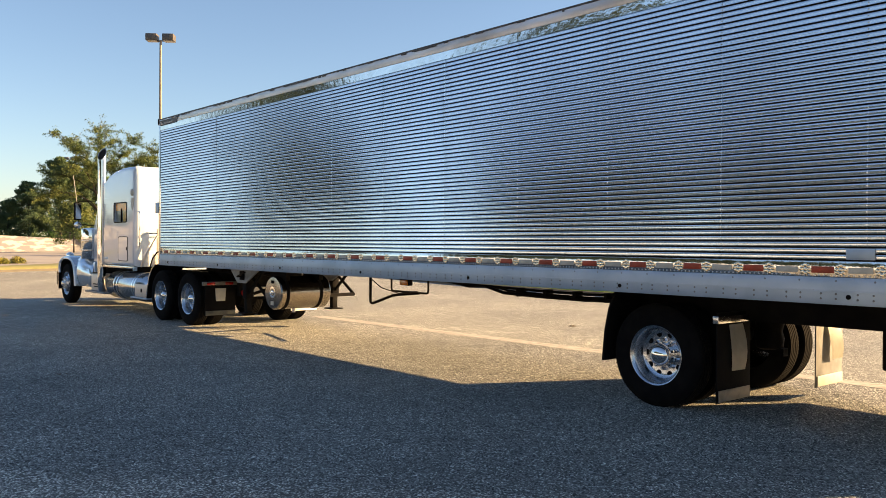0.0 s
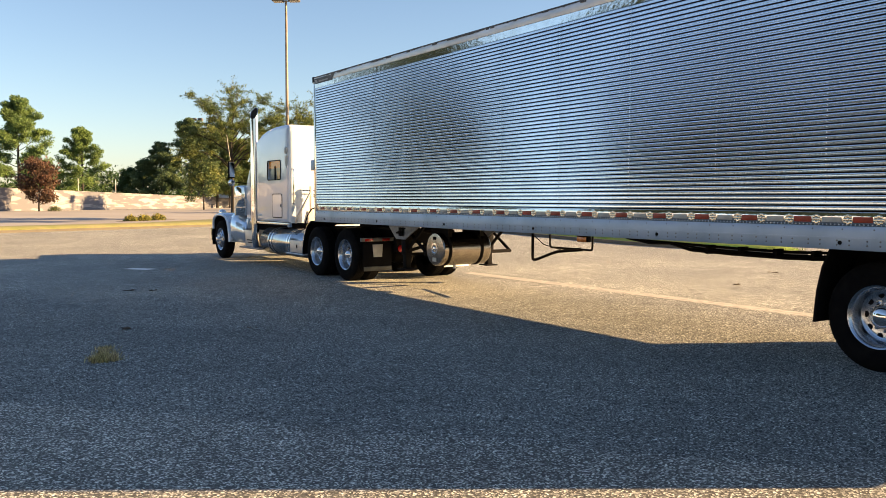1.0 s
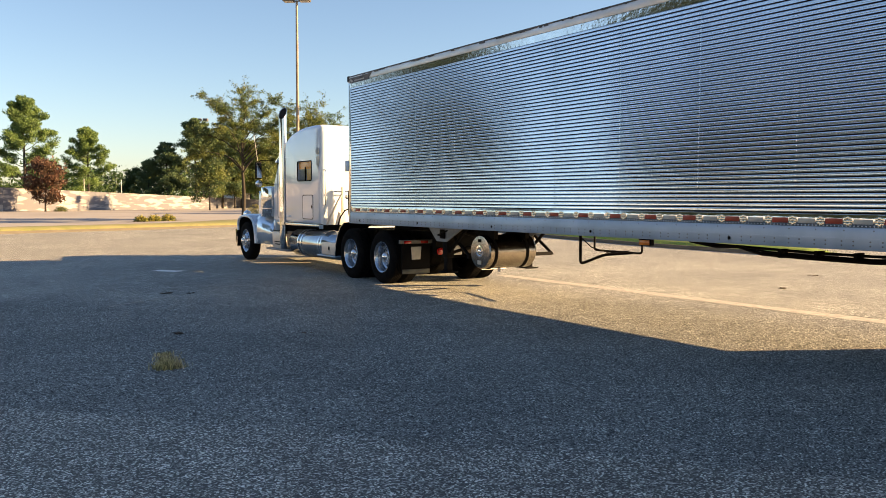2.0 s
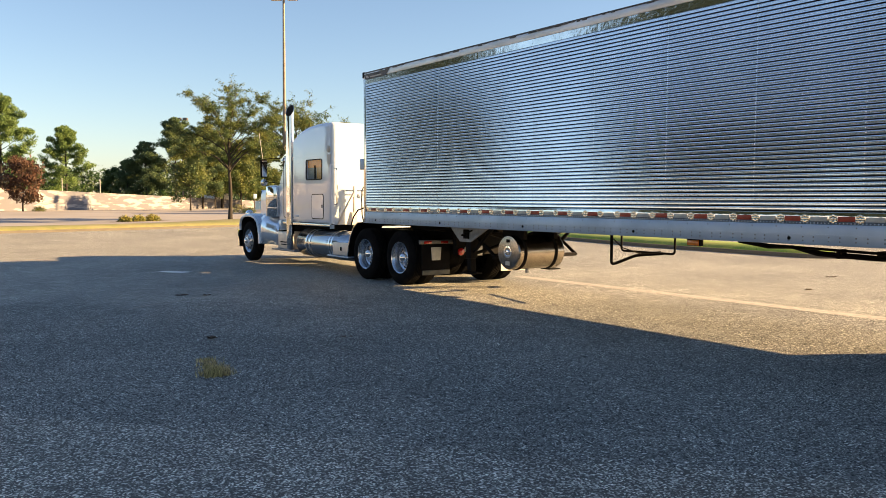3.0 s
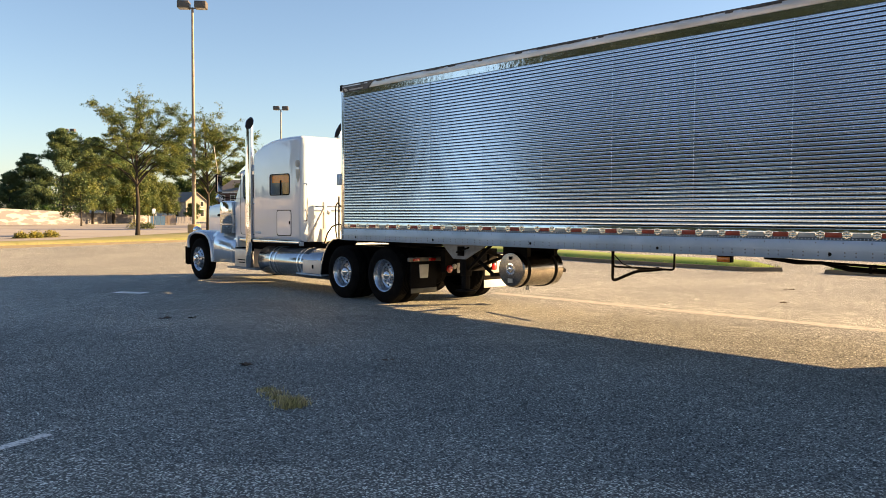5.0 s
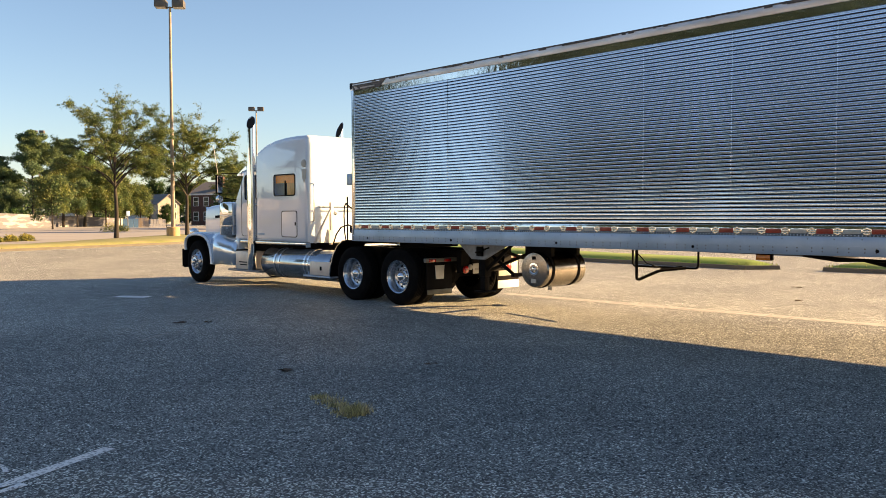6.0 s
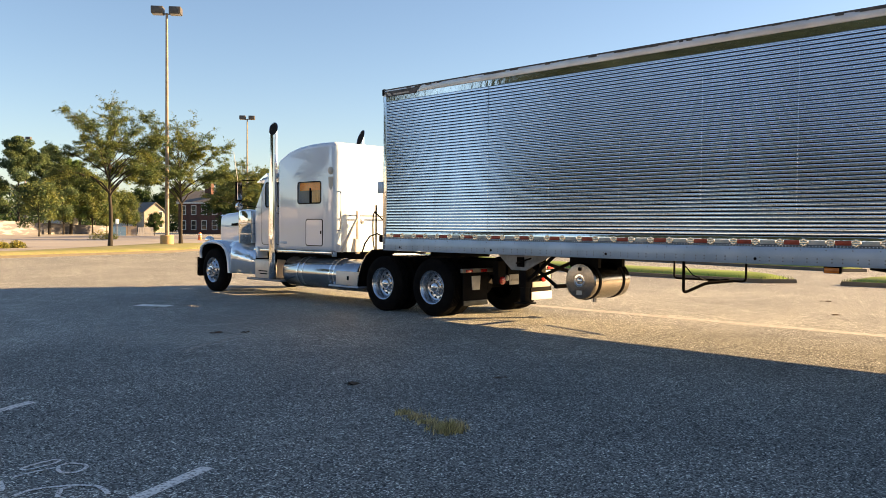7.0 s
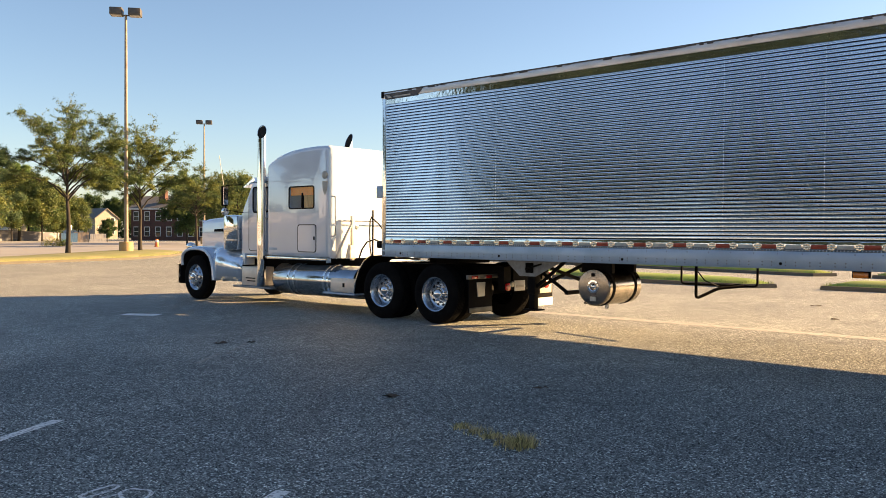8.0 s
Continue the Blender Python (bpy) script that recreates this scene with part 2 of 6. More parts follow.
def to_mesh(name, bm, mat, shift=None, angle=35):
    if shift is not None:
        bmesh.ops.translate(bm, verts=bm.verts, vec=-shift)
    bmesh.ops.recalc_face_normals(bm, faces=bm.faces)
    me = bpy.data.meshes.new(name)
    bm.to_mesh(me)
    bm.free()
    me.materials.append(mat)
    if angle:
        me.shade_smooth()
        me.set_sharp_from_angle(angle=radians(angle))
    return me


def part(name, bm, mat, parent, label="", angle=35):
    """One mesh under a thing or a part; the bmesh is in world metres."""
    ob = new(name, to_mesh(name, bm, mat, origin_of(parent), angle))
    ob.parent = parent
    return tagged(ob, label)


def piece(name, me, parent, loc, label=""):
    """A part that shares a mesh; loc is in world metres."""
    ob = new(name, me)
    ob.parent = parent
    ob.location = Vector(loc) - origin_of(parent)
    return tagged(ob, label)


def single(name, bm, mat, loc, label, category, group="", kind="", angle=35):
    ob = new(name, to_mesh(name, bm, mat, Vector(loc), angle))
    ob.location = loc
    return tagged(ob, label, category, group, kind)


def B():
    return bmesh.new()


def box(bm, x0, x1, y0, y1, z0, z1, bev=0.0, seg=2):
    vs = [bm.verts.new((x, y, z)) for z in (z0, z1) for y in (y0, y1) for x in (x0, x1)]
    fs = [bm.faces.new([vs[i] for i in f]) for f in ((0, 2, 3, 1), (4, 5, 7, 6), (0, 1, 5, 4), (2, 6, 7, 3), (0, 4, 6, 2), (1, 3, 7, 5))]
    if bev:
        bmesh.ops.bevel(bm, geom=list({e for f in fs for e in f.edges}), offset=bev, segments=seg, affect="EDGES", profile=0.5)
    return bm


def frame_of(d):
    d = Vector(d).normalized()
    a = Vector((0, 0, 1)) if abs(d.z) < 0.9 else Vector((1, 0, 0))
    u = d.cross(a).normalized()
    return u, d.cross(u).normalized()


def lathe(bm, origin, axis, prof, seg=24, caps=True):
    """prof: (distance along the axis, radius)."""
    o, d = Vector(origin), Vector(axis).normalized()
    u, v = frame_of(d)
    rings = []
    for s, r in prof:
        rings.append([bm.verts.new(o + d * s + (u * math.cos(2 * math.pi * k / seg) + v * math.sin(2 * math.pi * k / seg)) * max(r, 0.0005)) for k in range(seg)])
    for a, b in zip(rings, rings[1:]):
        for k in range(seg):
            bm.faces.new((a[k], a[(k + 1) % seg], b[(k + 1) % seg], b[k]))
    if caps:
        bm.faces.new(rings[0][::-1])
        bm.faces.new(rings[-1])
    return bm


def cyl(bm, a, b, r, seg=14, r2=None):
    d = Vector(b) - Vector(a)
    return lathe(bm, a, d, [(0, r), (d.length, r if r2 is None else r2)], seg)


def tube(bm, pts, r, seg=8, radii=None, caps=True):
    pts = [Vector(p) for p in pts]
    rings, u = [], None
    for i, p in enumerate(pts):
        d = (pts[min(i + 1, len(pts) - 1)] - pts[max(i - 1, 0)]).normalized()
        if u is None:
            u = frame_of(d)[0]
        u = (u - d * u.dot(d)).normalized()
        v = d.cross(u)
        rr = radii[i] if radii else r
        rings.append([bm.verts.new(p + (u * math.cos(2 * math.pi * k / seg) + v * math.sin(2 * math.pi * k / seg)) * rr) for k in range(seg)])
    for a, b in zip(rings, rings[1:]):
        for k in range(seg):
            bm.faces.new((a[k], a[(k + 1) % seg], b[(k + 1) % seg], b[k]))
    if caps:
        bm.faces.new(rings[0][::-1])
        bm.faces.new(rings[-1])
    return bm


def bend(pts, n=5, r=0.12):
    """Rounds the corners of a polyline."""
    pts = [Vector(p) for p in pts]
    out = [pts[0]]
    for a, b, c in zip(pts, pts[1:], pts[2:]):
        k = min(r, (a - b).length * 0.45, (c - b).length * 0.45)
        s, e = b + (a - b).normalized() * k, b + (c - b).normalized() * k
        for i in range(n + 1):
            t = i / n
            out.append(s * (1 - t) ** 2 + b * 2 * t * (1 - t) + e * t * t)
    return out + [pts[-1]]


def prism(bm, poly, a, b, axis="x", bev=0.0):
    """poly in the plane across the axis: (y, z), (x, z) or (x, y)."""
    def at(p, s):
        return {"x": (s, p[0], p[1]), "y": (p[0], s, p[1]), "z": (p[0], p[1], s)}[axis]
    lo, hi = [bm.verts.new(at(p, a)) for p in poly], [bm.verts.new(at(p, b)) for p in poly]
    fs = [bm.faces.new(lo[::-1]), bm.faces.new(hi)]
    for k in range(len(poly)):
        j = (k + 1) % len(poly)
        fs.append(bm.faces.new((lo[k], lo[j], hi[j], hi[k])))
    if bev:
        bmesh.ops.bevel(bm, geom=list({e for f in fs[:2] for e in f.edges}), offset=bev, segments=3, affect="EDGES", profile=0.5)
    return bm


def inset(poly, d):
    """poly counter-clockwise, moved inwards by d."""
    out, n = [], len(poly)
    for i in range(n):
        p, a, b = Vector(poly[i]), Vector(poly[i - 1]), Vector(poly[(i + 1) % n])
        e1, e2 = (p - a).normalized(), (b - p).normalized()
        n1, n2 = Vector((-e1.y, e1.x)), Vector((-e2.y, e2.x))
        m = (n1 + n2).normalized()
        out.append(p + m * d / max(0.35, m.dot(n1)))
    return out


def shell(bm, poly, x0, x1, r=0.06, holes=(), both=True):
    """A solid along x with rounded side edges; poly (y, z) counter-clockwise; holes (y0, y1, z0, z1, depth) in the sides."""
    loops = []
    for sgn, xe in ((1, x0), (-1, x1)):
        side = []
        for k in range(5):
            a = k / 4 * math.pi / 2
            ins, dx = r * (1 - math.sin(a)), r * (1 - math.cos(a))
            side.append([bm.verts.new((xe + sgn * dx, p[0], p[1])) for p in inset(poly, ins)])
        loops += side if sgn == 1 else side[::-1]
    n = len(poly)
    for a, b in zip(loops, loops[1:]):
        for k in range(n):
            bm.faces.new((a[k], a[(k + 1) % n], b[(k + 1) % n], b[k]))
    for loop, xe, sgn in ((loops[0], x0, 1), (loops[-1], x1, -1)):
        edges = [bm.edges.get((loop[k], loop[(k + 1) % n])) for k in range(n)]
        if not holes:
            bm.faces.new(loop)
            continue
        for y0, y1, z0, z1, depth in holes:
            rim = [bm.verts.new((xe, y, z)) for y, z in round_rect(y0, y1, z0, z1, 0.05)]
            back = [bm.verts.new((xe + sgn * depth, v.co.y, v.co.z)) for v in rim]
            m = len(rim)
            for k in range(m):
                bm.faces.new((rim[k], rim[(k + 1) % m], back[(k + 1) % m], back[k]))
            bm.faces.new(back)
            edges += [bm.edges.get((rim[k], rim[(k + 1) % m])) for k in range(m)]
        bmesh.ops.triangle_fill(bm, edges=edges, use_beauty=True)
    return bm


def round_rect(a0, a1, b0, b1, r, n=4):
    out = []
    for ca, cb, st in ((a1 - r, b0 + r, -90), (a1 - r, b1 - r, 0), (a0 + r, b1 - r, 90), (a0 + r, b0 + r, 180)):
        for k in range(n + 1):
            t = radians(st + 90 * k / n)
            out.append((ca + r * math.cos(t), cb + r * math.sin(t)))
    return out


def ring_plate(bm, outer, inner, x0, x1):
    """A frame between two outlines of equal length, in the plane across x."""
    n = len(outer)
    v = [[bm.verts.new((x, p[0], p[1])) for p in o] for o, x in ((outer, x0), (inner, x0), (inner, x1), (outer, x1))]
    for a, b in zip(v, v[1:] + v[:1]):
        for k in range(n):
            bm.faces.new((a[k], a[(k + 1) % n], b[(k + 1) % n], b[k]))
    return bm


def raw_mesh(name, verts, faces, mat, smooth=False):
    me = bpy.data.meshes.new(name)
    me.from_pydata(verts, [], faces)
    me.materials.append(mat)
    if smooth:
        me.shade_smooth()
    return me


# ---- ground and setting ----
bm = B()
step = [-1500, -400, -120, -40, -10, 0, 10, 20, 40, 120, 400, 1500]
grid = [[bm.verts.new((x, y, 0)) for x in step] for y in step]
for a, b in zip(grid, grid[1:]):
    for k in range(len(step) - 1):
        bm.faces.new((a[k], a[k + 1], b[k + 1], b[k]))
single("ground", bm, M_ASPHALT, (0, 0, 0), "weathered grey asphalt parking lot with coarse aggregate", "ground", kind="structure", angle=0)


bm = B()
bm.faces.new([bm.verts.new((x, y, 0.004)) for x, y in ((-75, 10), (-41, 29.5), (-6, 44.5), (11, 50), (21, 58), (29, 66), (46, 66), (78, 92), (66, 128), (66, 160), (62, 158.5), (10, 123), (-60, 95), (-75, 89))])
single("pavement", bm, M_PALELOT, (0, 70, 0), "pale asphalt of the far lot up to the wall", "pavement", kind="structure", angle=0)

MARKS = []          # (a, b, half width) of the painted strokes, kept clear of proud stones


def aggregate(start, along, length, bands, seed):
    """Small proud stones of the worn asphalt in a strip of the lot: (from, to, stones per square metre) across it."""
    rng = np.random.default_rng(seed)
    u = np.array(along) / np.hypot(*along)
    w = np.array((u[1], -u[0]))
    cs = []
    for lo, hi, dens in bands:
        n = int(length * (hi - lo) * dens)
        cs.append(np.array(start) + rng.uniform(0, length, (n, 1)) * u + rng.uniform(lo, hi, (n, 1)) * w)
    c = np.concatenate(cs)
    clear = np.ones(len(c), bool)
    for a, b, half in MARKS:
        a, d = np.array(a), np.array(b) - np.array(a)
        f = np.clip(((c - a) @ d) / (d @ d), 0, 1)
        clear &= np.hypot(*(c - a - f[:, None] * d).T) > half
    c = c[clear]
    n = len(c)
    r = rng.uniform(0.005, 0.012, n)
    a0 = rng.uniform(0, 6.28, n)
    v = np.zeros((n, 5, 3))
    for k in range(4):
        a = a0 + k * 1.57 + rng.normal(0, 0.25, n)
        q = r * rng.uniform(0.75, 1.25, n)
        v[:, k, 0], v[:, k, 1] = c[:, 0] + q * np.cos(a), c[:, 1] + q * np.sin(a)
    v[:, 4, :2] = c + rng.normal(0, 0.002, (n, 2))
    v[:, 4, 2] = r * rng.uniform(0.3, 0.75, n)
    base = np.arange(n)[:, None, None] * 5
    f = (base + np.array([[0, 1, 4], [1, 2, 4], [2, 3, 4], [3, 0, 4]])[None]).reshape(-1)
    me = bpy.data.meshes.new("aggregate")
    me.vertices.add(5 * n)
    me.vertices.foreach_set("co", v.reshape(-1))
    me.loops.add(12 * n)
    me.loops.foreach_set("vertex_index", f)
    me.polygons.add(4 * n)
    me.polygons.foreach_set("loop_start", np.arange(4 * n) * 3)
    me.update(calc_edges=True)
    me.materials.append(M_STONE)
    tagged(new("asphalt_aggregate", me), "coarse loose grained stones proud of the asphalt", "aggregate", kind="stuff")


def painted(name, poly, label, loc):
    bm = B()
    bm.faces.new([bm.verts.new((x, y, 0.004)) for x, y in poly])
    return single(name, bm, M_PAINTLINE, loc, label, "road marking", "markings on the asphalt", "structure", angle=0)


def stripe(name, a, b, w, label):
    MARKS.append((a, b, w / 2))
    a, b = Vector((*a, 0)), Vector((*b, 0))
    d = (b - a).normalized()
    s = Vector((-d.y, d.x, 0)) * w / 2
    return painted(name, [(p.x, p.y) for p in (a - s, b - s, b + s, a + s)], label, (*((a + b) / 2).xy, 0))


stripe("parking_line", (9.85, -6.0), (9.45, 16.2), 0.32, "long faded white parking line on the asphalt").data.materials[0] = M_PAINTOLD
stripe("parking_line", (3.50, 21.36), (3.90, 20.78), 0.34, "short white dash on the asphalt, brightened as if sunlit").data.materials[0] = M_PAINTLIT
stripe("parking_line", (-4.2, 8.95), (-1.10, 10.40), 0.10, "white parking line end on the asphalt")
stripe("parking_line", (-4.6, 11.35), (-1.20, 13.28), 0.10, "white parking line end on the asphalt")
stripe("parking_line", (1.20, 15.10), (1.85, 15.62), 0.06, "nearly worn away thin white line on the asphalt").data.materials[0] = M_PAINTFAINT
stripe("parking_line", (1.90, 15.52), (2.72, 16.25), 0.05, "nearly worn away thin white line on the asphalt").data.materials[0] = M_PAINTFAINT
stripe("parking_line", (3.40, 16.95), (4.20, 17.20), 0.06, "nearly worn away thin white line on the asphalt").data.materials[0] = M_PAINTFAINT
stripe("parking_line", (13.2, 9.4), (13.9, 9.1), 0.10, "worn white dash on the asphalt")
stripe("parking_line", (-2.0, 9.93), (-1.78, 9.98), 0.09, "worn white dash on the asphalt")


def scribble(name, strokes, w, label, loc):
    """Sprayed marks: flat ribbons along polylines."""
    bm = B()
    for line in strokes:
        MARKS.extend((p, q, w * 0.5) for p, q in zip(line, line[1:]))
        pts = [Vector((*p, 0.005)) for p in line]
        pts = bend(pts, 4, 0.08) if len(pts) > 2 else pts
        rim = []
        for i, p in enumerate(pts):
            d = (pts[min(i + 1, len(pts) - 1)] - pts[max(i - 1, 0)]).normalized()
            s = Vector((-d.y, d.x, 0)) * w / 2
            rim.append((bm.verts.new(p - s), bm.verts.new(p + s)))
        for (a, b), (c, d) in zip(rim, rim[1:]):
            bm.faces.new((a, c, d, b))
    return single(name, bm, M_PAINTLINE, loc, label, "road marking", "markings on the asphalt", "structure", angle=0)


scribble("paint_mark", [[(-1.98, 11.19), (-1.86, 11.24), (-1.72, 11.26), (-1.73, 11.19), (-1.84, 11.15), (-1.97, 11.13), (-1.98, 11.18)], [(-2.08, 11.02), (-1.96, 11.06), (-1.80, 11.06)],
                        [(-1.82, 10.99), (-1.78, 11.09), (-1.70, 11.11), (-1.64, 11.01), (-1.66, 10.92), (-1.76, 10.86), (-1.82, 10.91), (-1.82, 10.99)]],
         0.026, "looped white spray paint mark on the asphalt", (-1.8, 11.0, 0)).data.materials[0] = M_SPRAY
scribble("paint_mark", [[(-2.20, 10.64), (-2.09, 10.70), (-1.96, 10.66), (-1.84, 10.60), (-1.77, 10.50), (-1.77, 10.39), (-1.79, 10.30)], [(-2.02, 10.45), (-1.95, 10.59), (-1.89, 10.59)], [(-2.16, 11.01), (-2.19, 10.84), (-2.22, 10.79)]],
         0.032, "curved white spray paint mark on the asphalt", (-2.0, 10.5, 0)).data.materials[0] = M_SPRAY


aggregate((5.9, 2.0), (-0.653, 0.757), 15.0, [(-0.3, 1.5, 2600), (1.5, 3.5, 2100), (3.5, 5.0, 1300), (5.0, 6.2, 700), (6.2, 7.6, 350), (7.6, 9.0, 150)], 12)


def debris(name, loc, r, seed, label):
    """A few flat dark scraps or leaves lying together."""
    rr = random.Random(seed)
    bm = B()
    for _ in range(5):
        x, y, a = rr.gauss(0, r * 0.5), rr.gauss(0, r * 0.5), rr.uniform(0, 6.28)
        l, w = r * rr.uniform(0.5, 1.0), r * rr.uniform(0.2, 0.4)
        c, s = math.cos(a), math.sin(a)
        v = [bm.verts.new((loc[0] + x + c * u - s * q, loc[1] + y + s * u + c * q, 0.006 + h)) for u, q, h in ((-l, 0, 0.0), (0, -w, 0.012), (l, 0, 0.004), (0, w, 0.02))]
        bm.faces.new(v)
    return single(name, bm, M_MULCH, (*loc, 0), label, "debris", "debris on the asphalt")


debris("dead_leaves", (2.42, 16.46), 0.10, 1, "dark dead leaves lying on the asphalt")
debris("dead_leaves", (2.75, 16.25), 0.06, 2, "dark dead leaves lying on the asphalt")
debris("dead_leaves", (1.36, 11.98), 0.08, 3, "dark flat scrap lying on the asphalt")
debris("dead_leaves", (2.7, 11.2), 0.05, 4, "small dark scrap lying on the asphalt")
debris("dead_leaves", (12.2, 11.3), 0.09, 5, "dark scrap lying on sunlit asphalt")
debris("dead_leaves", (15.0, 12.5), 0.09, 6, "dark scrap lying on sunlit asphalt")
bm = B()
bm.faces.new([bm.verts.new((-6.0 + 1.6 * math.cos(a) + 0.3 * math.sin(3 * a), 14.3 + 1.1 * math.sin(a), 0.003)) for a in np.linspace(0, 6.0, 22)])
single("tar_patch", bm, M_PATCH, (-6, 14.3, 0), "dark oil stained patch of asphalt", "asphalt patch", kind="structure", angle=0)


def island(name, poly, label, grass, kerb=0.12, high=0.12):
    """A raised lawn with a concrete kerb all round; poly counter-clockwise."""
    c = sum((Vector(p) for p in poly), Vector((0, 0))) / len(poly)
    root = thing(name, (c.x, c.y, 0), label, "traffic island", "kerbed lawn islands", "structure")
    inner = inset(poly, kerb)
    bm = B()
    n = len(poly)
    lo = [bm.verts.new((p[0], p[1], -0.02)) for p in poly]
    hi = [bm.verts.new((p[0], p[1], high)) for p in inset(poly, 0.02)]
    ins = [bm.verts.new((p[0], p[1], high)) for p in inner]
    low = [bm.verts.new((p[0], p[1], high - 0.06)) for p in inner]
    for a, b in ((lo, hi), (hi, ins), (ins, low)):
        for k in range(n):
            bm.faces.new((a[k], a[(k + 1) % n], b[(k + 1) % n], b[k]))
    part("kerb", bm, M_KERB, root, "pale concrete kerb", 20)
    bm = B()
    rings = [[bm.verts.new((p[0], p[1], z)) for p in inset(poly, d)] for d, z in ((kerb, high - 0.03), (kerb + 0.10, high + 0.04), (kerb + 0.42, high + 0.13))]
    for a, b in zip(rings, rings[1:]):
        for k in range(n):
            bm.faces.new((a[k], a[(k + 1) % n], b[(k + 1) % n], b[k]))
    bmesh.ops.triangulate(bm, faces=[bm.faces.new(rings[-1])])
    lawn = part("lawn", bm, grass, root, "short green lawn", 60)
    # blades standing up along the edges
    rg = np.random.default_rng(len(poly) + int(abs(c.x)))
    vs, fs = [], []
    for k in range(n):
        a, b = Vector(poly[k]), Vector(poly[(k + 1) % n])
        d = (b - a).normalized()
        side = Vector((-d.y, d.x))
        for _ in range(int(min(1800, (b - a).length * 55))):
            p = a + (b - a) * rg.random() + side * (kerb + 0.02 + 0.55 * rg.random() ** 1.5)
            h, w, t = rg.uniform(0.03, 0.085), 0.007, rg.uniform(0, 3.14)
            cx, cy, q = math.cos(t) * w, math.sin(t) * w, len(vs)
            z = high
            vs += [(p.x - cx - c.x, p.y - cy - c.y, z), (p.x + cx - c.x, p.y + cy - c.y, z), (p.x - c.x + rg.normal(0, 0.03), p.y - c.y + rg.normal(0, 0.03), z + h + 0.04)]
            fs.append((q, q + 1, q + 2))
    ob = new("grass", raw_mesh("grass", vs, fs, grass))
    ob.parent = root
    tagged(ob, "", kind="stuff")
    return root


island("traffic_island", [(-40, 28.5), (-5, 43), (10, 47.8), (19.5, 51.4), (23.8, 55.0), (28.0, 60.0), (29.4, 65.5), (27, 67.5), (20, 60.5), (11, 51.6), (-6, 45.8), (-41, 31)],
       "long narrow dry grass island with pale kerb, trees at its end", M_DRYGRASS)
island("traffic_island", [(20.1, 16.2), (20.9, 15.5), (22.3, 17.2), (22.9, 22.1), (24.2, 28.2), (30.8, 52.1), (28.6, 52.5), (21.8, 28.5), (20.5, 22.3)], "narrow green grass strip with concrete kerb", M_GRASS)
island("traffic_island", [(20.9, 14.3), (21.2, 9.0), (18.5, -8.0), (20.6, -8.3), (23.2, 8.8), (22.9, 14.0)], "narrow green grass strip with concrete kerb", M_GRASS)
island("traffic_island", [(29.0, 17.1), (29.9, 16.5), (31.5, 18.6), (33.4, 26.0), (38.9, 52.1), (36.8, 52.5), (31.3, 26.1)], "far narrow green grass strip with kerb", M_GRASS)
island("traffic_island", [(29.2, 15.1), (25.5, -10.0), (27.5, -10.3), (31.2, 14.9)], "far narrow green grass strip with kerb", M_GRASS)


# ---- trees ----
def leaf_quads(rng, centres, spread, size, flat=0.7):
    """Small leaf blades scattered about centres; returns verts and faces."""
    n = len(centres)
    c = centres + rng.normal(0, 1, (n, 3)) * spread
    nrm = rng.normal(0, 1, (n, 3))
    nrm[:, 2] = np.abs(nrm[:, 2]) + flat
    nrm /= np.linalg.norm(nrm, axis=1)[:, None]
    t = np.cross(nrm, rng.normal(0, 1, (n, 3)))
    t /= np.linalg.norm(t, axis=1)[:, None]
    b = np.cross(nrm, t)
    s = (size * rng.uniform(0.6, 1.4, n))[:, None]
    v = np.stack([c - t * s, c - b * s * 0.45, c + t * s, c + b * s * 0.45], 1).reshape(-1, 3)
    f = np.arange(4 * n).reshape(-1, 4)
    return v, f


def branch(rng, start, d, length, bow, n=6):
    pts, p, d = [start.copy()], start.copy(), d / np.linalg.norm(d)
    for _ in range(n):
        d = d + rng.normal(0, 0.12, 3) + np.array([0, 0, bow])
        d /= np.linalg.norm(d)
        p = p + d * length / n
        pts.append(p.copy())
    return pts


